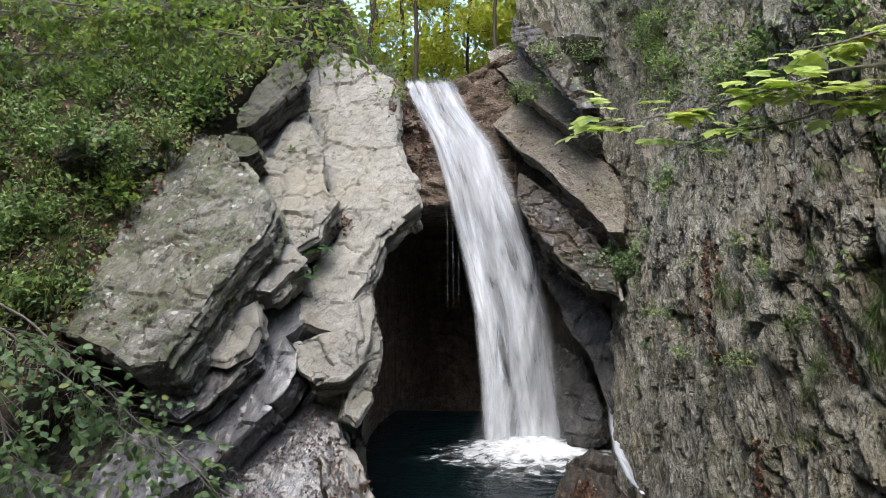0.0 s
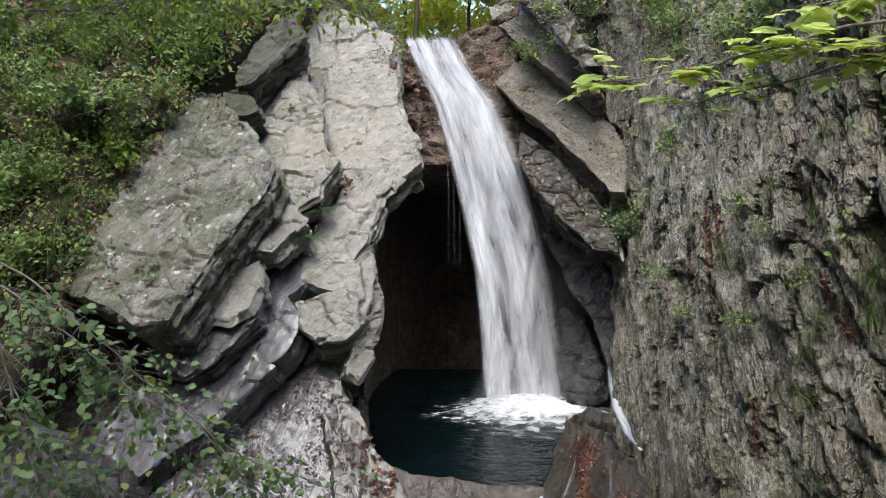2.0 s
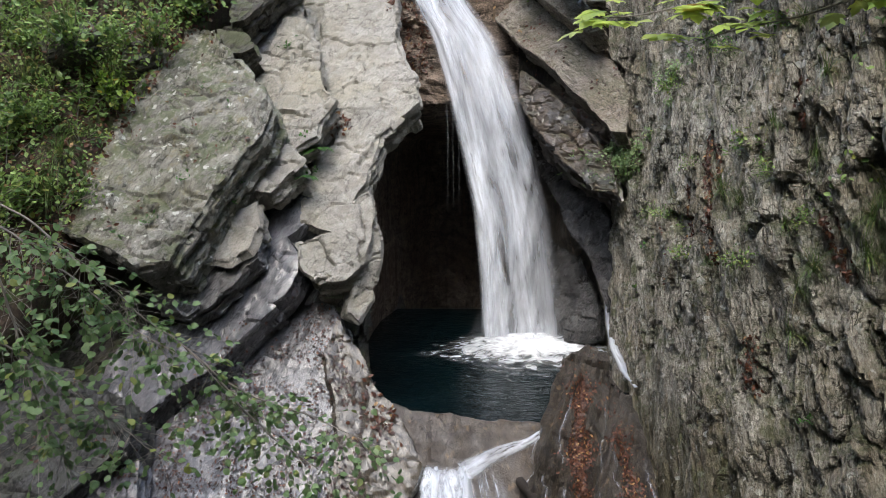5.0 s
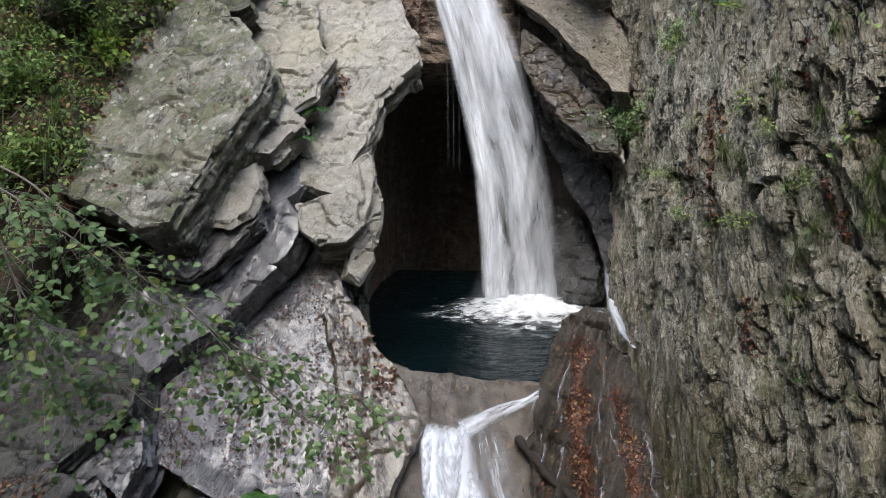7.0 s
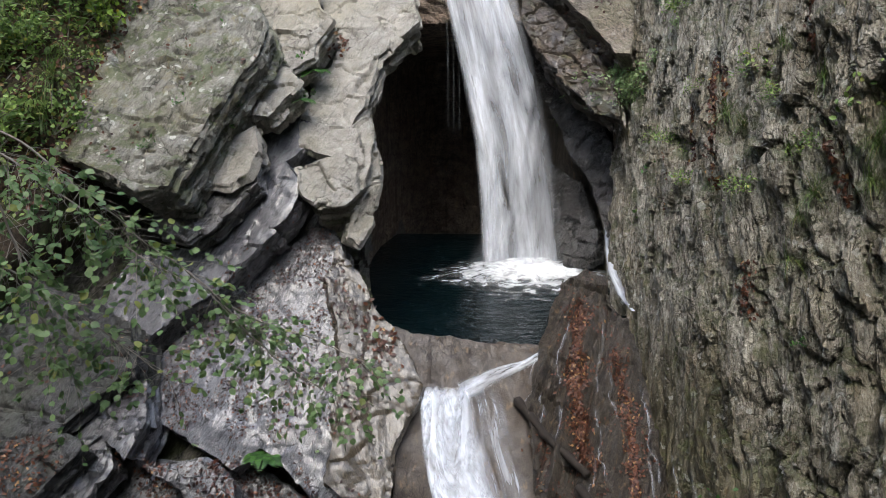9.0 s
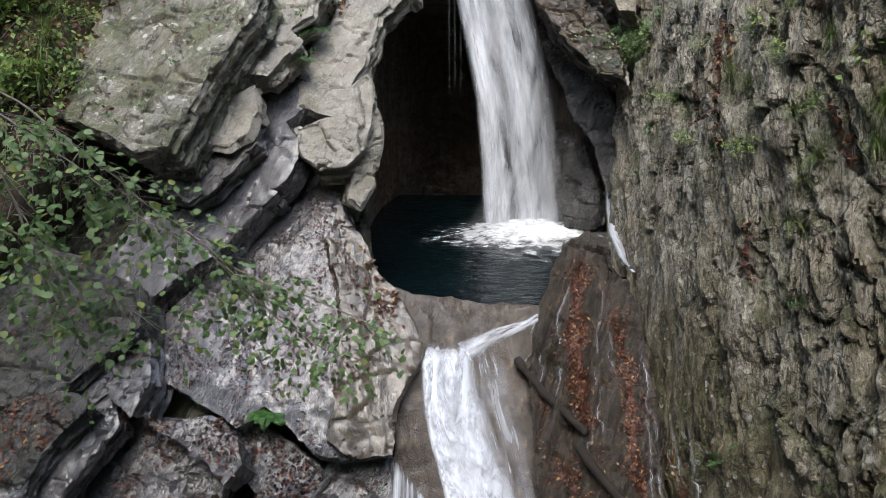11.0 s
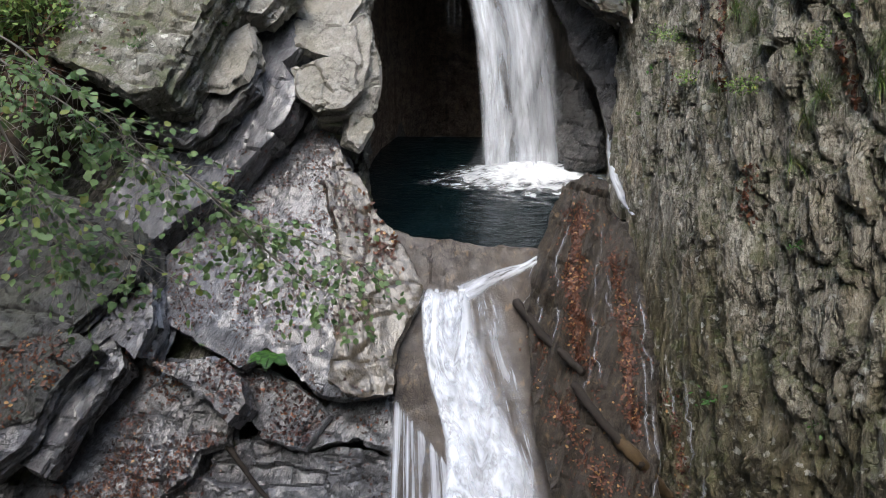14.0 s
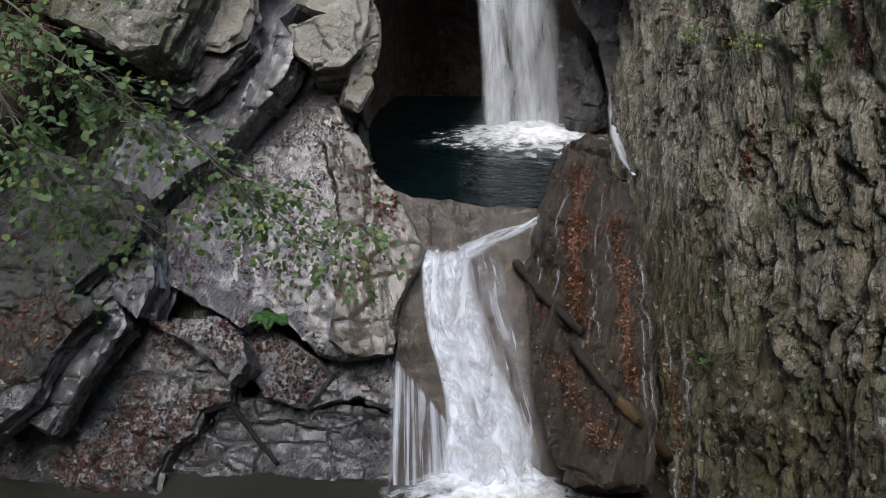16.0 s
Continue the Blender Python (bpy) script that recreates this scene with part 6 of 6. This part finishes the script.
GULLY_SIDE = [(2.0, 7.72, 0.27), (2.05, 7.34, -0.03), (2.06, 6.97, -0.35), (2.05, 6.67, -0.61), (2.0, 6.39, -0.87), (2.05, 6.1, -1.1)]
GULLY_CLIFF = [(2.36, 6.49, -0.64), (2.43, 6.0, -1.03), (2.42, 5.65, -1.33), (2.41, 5.28, -1.66)]
SCATTER = [(1.08, 7.25, -0.5), (1.1, 7.05, -0.69), (1.21, 6.61, -1.02), (1.29, 6.44, -1.13)]
litter("dead_leaves", strip_spots(GULLY, 2300, 0.08, rng) + strip_spots(GULLY_LOW, 420, 0.12, rng), 0.043, LEAF_DEAD, "red-brown beech leaves filling a gully of the boulder", rng)
litter("dead_leaves", strip_spots(GULLY_SIDE, 1100, 0.065, rng) + strip_spots(GULLY_CLIFF, 220, 0.05, rng), 0.043, LEAF_DEAD, "brown leaves lodged in a second gully", rng)
litter("dead_leaves", strip_spots(SCATTER, 170, 0.09, rng) + spots_on(Q, 220, rng, 0.05, 1.3), 0.045, LEAF_DEAD, "single dead leaves stuck to the wet boulder", rng)
litter("dead_leaves", spots_on(La, 2400, rng, -0.03), 0.042, LEAF_DEAD_DARK, "dark wet leaves strewn over the rock slope", rng)
litter("dead_leaves", spots_on(La, 1100, rng, 0.06), 0.045, LEAF_DEAD, "orange-brown leaves in drifts on the rock slope", rng)
litter("dead_leaves", spots_on(Ld, 420, rng, 0.0) + spots_on(Lc, 120, rng, 0.0) + spots_on(Le, 60, rng, 0.05) + spots_on(Lf, 140, rng, 0.1), 0.05, LEAF_DEAD_DARK, "wet dead leaves caught on rock steps", rng)
litter("dead_leaves", spots_on(Lm, 420, rng, -0.02) + spots_on(Lk, 120, rng, 0.12), 0.055, LEAF_DEAD, "brown leaves on a shaded ledge", rng)
litter("dead_leaves", spots_on(G, 2600, rng, -0.06, 2.0), 0.038, LEAF_DEAD_DARK, "small dark leaves stuck to the wet dome", rng)
litter("dead_leaves", spots_on(R1, 90, rng, 0.05) + spots_on(R0, 160, rng, 0.0) + spots_on(C, 60, rng, 0.15), 0.06, LEAF_DEAD, "dead leaves lodged on slanting ledges", rng)
bank_spots = []
for k in range(4200):
    z = rng.uniform(1.8, 7.5)
    spot = land((float(bank_edge(z)) + 0.1 - 4.5 * rng.uniform() ** 1.4, 0, z), (0, 1, 0))
    if spot[0] is not None and spot[1][2] > -0.2:
        bank_spots.append(spot)
brow_spots = []
for k in range(420):
    spot = land((rng.uniform(-0.95, -0.25), 5, rng.uniform(4.8, 6.6)), (0, 1, 0))
    if spot[0] is not None and spot[0][1] > 12.2:
        brow_spots.append(spot)
litter("dead_leaves", brow_spots, 0.07, LEAF_DEAD, "brown leaves lodged on rock beside the fall's lip", rng)


def creeper(spots, size, material, label, rng):
    """Low leaves that clothe rock or earth, too many to count."""
    P, D, N = [], [], []
    for hit, normal in spots:
        P.append(hit + normal * rng.uniform(0.01, 0.09))
        D.append(np.cross(normal, rng.normal(0, 1, 3)) + (0, 0, -0.5) + normal * rng.uniform(0, 0.5))
        N.append(normal + (0, 0, 0.7) + rng.normal(0, 0.35, 3))
    me = leaf_cloud("undergrowth", P, D, N, size * rng.uniform(0.6, 1.3, len(P)), "ovate", material)
    return tagged(new("undergrowth", me), label, "plants", kind="stuff")


ivy_spots = []
for k in range(15000):
    y, z = rng.uniform(4.2, 13.8), rng.uniform(1.5, 8.8)
    top = smooth(5.0, 6.6, z - 0.12 * (y - 9)) * 0.62
    edge = smooth(6.0, 4.8, y) * 0.3
    if pn(np.array([[y * 0.9, z * 0.9, 4.0]]))[0] + 0.5 * pn(np.array([[y * 3, z * 3, 8.0]]))[0] > 0.42 - top - edge:
        spot = land((-1, y, z), (1, 0.1, 0))
        if spot[0] is not None and spot[0][0] > 1.8:
            ivy_spots.append(spot)
creeper(ivy_spots, 0.055, LEAF_SHRUB, "ivy and small plants clothing the cliff", rng)
low_spots = []
for k in range(6500):
    z = rng.uniform(1.8, 9.0)
    x = float(bank_edge(z)) + 0.05 - 4.8 * rng.uniform() ** 1.2
    if pn(np.array([[x * 1.1, z * 1.1, 2.0]]))[0] > -0.08 - 0.25 * (z > 6):
        spot = land((x, 0, z), (0, 1, 0))
        if spot[0] is not None:
            low_spots.append(spot)
creeper(low_spots, 0.075, LEAF_SHRUB, "low green plants covering the steep bank", rng)
litter("dead_leaves", bank_spots, 0.08, LEAF_DEAD, "brown dead leaves covering the earth bank", rng)
cliff_spots = []
for y0, z0, y1, z1, count in ((7.42, 3.65, 6.95, 2.25, 420), (7.18, 3.55, 7.0, 2.9, 150), (7.85, 3.1, 7.75, 2.5, 130), (6.28, 1.8, 6.2, 1.25, 110), (5.75, 2.95, 5.62, 2.45, 180), (6.2, 4.1, 6.1, 3.7, 60), (8.3, 2.6, 8.1, 1.7, 90)):
    for k in range(count):
        q = rng.uniform()
        spot = land((0.5, y0 + (y1 - y0) * q + rng.normal(0, 0.035), z0 + (z1 - z0) * q), (1, 0, 0))
        if spot[0] is not None:
            cliff_spots.append(spot)
litter("dead_leaves", cliff_spots, 0.046, LEAF_DEAD, "dead leaves caught in upright cracks of the cliff", rng)
for centre, spread, count, text in (((-0.89, 8.32, 0.45), 0.12, 60, "heap of red leaves beside the pool"), ((-0.70, 8.1, 0.24), 0.08, 50, "heap of red leaves at the pool's edge"),
                                    ((-1.48, 10.5, 3.85), 0.08, 35, "small heap of brown leaves on a slab")):
    heap = []
    for k in range(count):
        spot = land((centre[0] + rng.normal(0, spread), 2, centre[2] + rng.normal(0, spread * 1.3)), (0, 1, 0))
        if spot[0] is not None and abs(spot[0][1] - centre[1]) < 0.8:
            heap.append(spot)
    litter("dead_leaves", heap, 0.07, LEAF_DEAD, text, rng)


# ---------------------------------------------------------------- trickles of water on the rock
def trickle(points, way, width, label, rng, material):
    """A thin run of water that clings to the rock under a line of points."""
    P = np.array(points, float)
    t = np.linspace(0, 1, 30)
    Q = np.stack([np.interp(t, np.linspace(0, 1, len(P)), P[:, j]) for j in range(3)], 1)
    Q += 0.05 * np.stack([pn(Q * 3 + 5 * j) for j in range(3)], 1)
    left, right = [], []
    for q in Q:
        hit, normal = land(q, way)
        if hit is None:
            continue
        side = np.cross(normal, (0, 0, 1))
        side /= max(np.linalg.norm(side), 1e-6)
        w = width * rng.uniform(0.5, 1.2)
        left.append(hit + normal * 0.035 + side * w / 2)
        right.append(hit + normal * 0.035 - side * w / 2)
    grid = np.stack([np.array(left), (np.array(left) + right) / 2 + np.array((-0.01, -0.01, 0)), np.array(right)], 1)
    m = len(grid)
    W, S = np.meshgrid(np.linspace(0, 0.999, 3), np.linspace(0, 2, m), indexing="xy")
    return tagged(new("trickle", sheet("trickle", grid, material, uv=np.stack([W, S + rng.uniform(0, 9)], -1))), label, "water", "trickles")


rng = np.random.RandomState(9)
tagged(new("trickle", ribbon("trickle", [(2.65, 11.4, 0.98), (2.65, 11.2, 0.61), (2.44, 10.02, 0.57), (2.53, 9.78, 0.33), (2.55, 9.02, 0.33)], [(2.75, 11.4, 0.98), (2.79, 11.2, 0.61), (2.62, 10.02, 0.57), (2.71, 9.78, 0.33), (2.61, 9.02, 0.33)], RUNNEL, across=10, along=60, wobble=0.03, seed=3, lift=0.03)), "white trickle running down a cleft in the cliff", "water", "trickles")
# water threads; many of these white strips stand in for glints on wet rock
for line in ([(1.91, 8.07, 0.54), (1.84, 7.69, 0.18), (1.82, 7.42, -0.07)], [(1.64, 6.89, -0.6), (1.55, 6.61, -0.87), (1.56, 6.42, -1.04)], [(2.19, 6.73, -0.5), (2.18, 6.35, -0.84), (2.12, 5.99, -1.17)],
             [(2.59, 6.52, -0.52), (2.57, 6.19, -0.8), (2.56, 5.88, -1.08), (2.38, 5.58, -1.41), (2.31, 5.31, -1.68)], [(1.22, 8.01, 0.19), (1.1, 7.75, -0.08), (0.92, 7.64, -0.25)], [(1.16, 7.62, -0.16), (1.1, 7.36, -0.41)],
             [(1.77, 7.27, -0.21), (1.71, 6.97, -0.5), (1.75, 6.66, -0.75)], [(1.56, 8.19, 0.49), (1.4, 7.83, 0.12), (1.35, 7.62, -0.09)], [(1.93, 7.55, 0.09), (1.91, 7.12, -0.28)], [(2.23, 7.4, 0.09), (2.25, 6.92, -0.32), (2.25, 6.52, -0.66)], [(2.22, 6.33, -0.83), (2.19, 5.89, -1.23), (2.12, 5.64, -1.47)], [(1.34, 7.45, -0.23), (1.27, 7.2, -0.48)], [(2.62, 5.69, -1.22), (2.52, 5.3, -1.6)], [(2.45, 6.66, -0.46), (2.44, 6.27, -0.79)]):
    trickle([(x - 0.15, y - 0.31, z + 0.36) for x, y, z in line], (0.3, 0.62, -0.72), 0.05, "thin white thread of water and painted glint on wet rock", rng, VEIL)
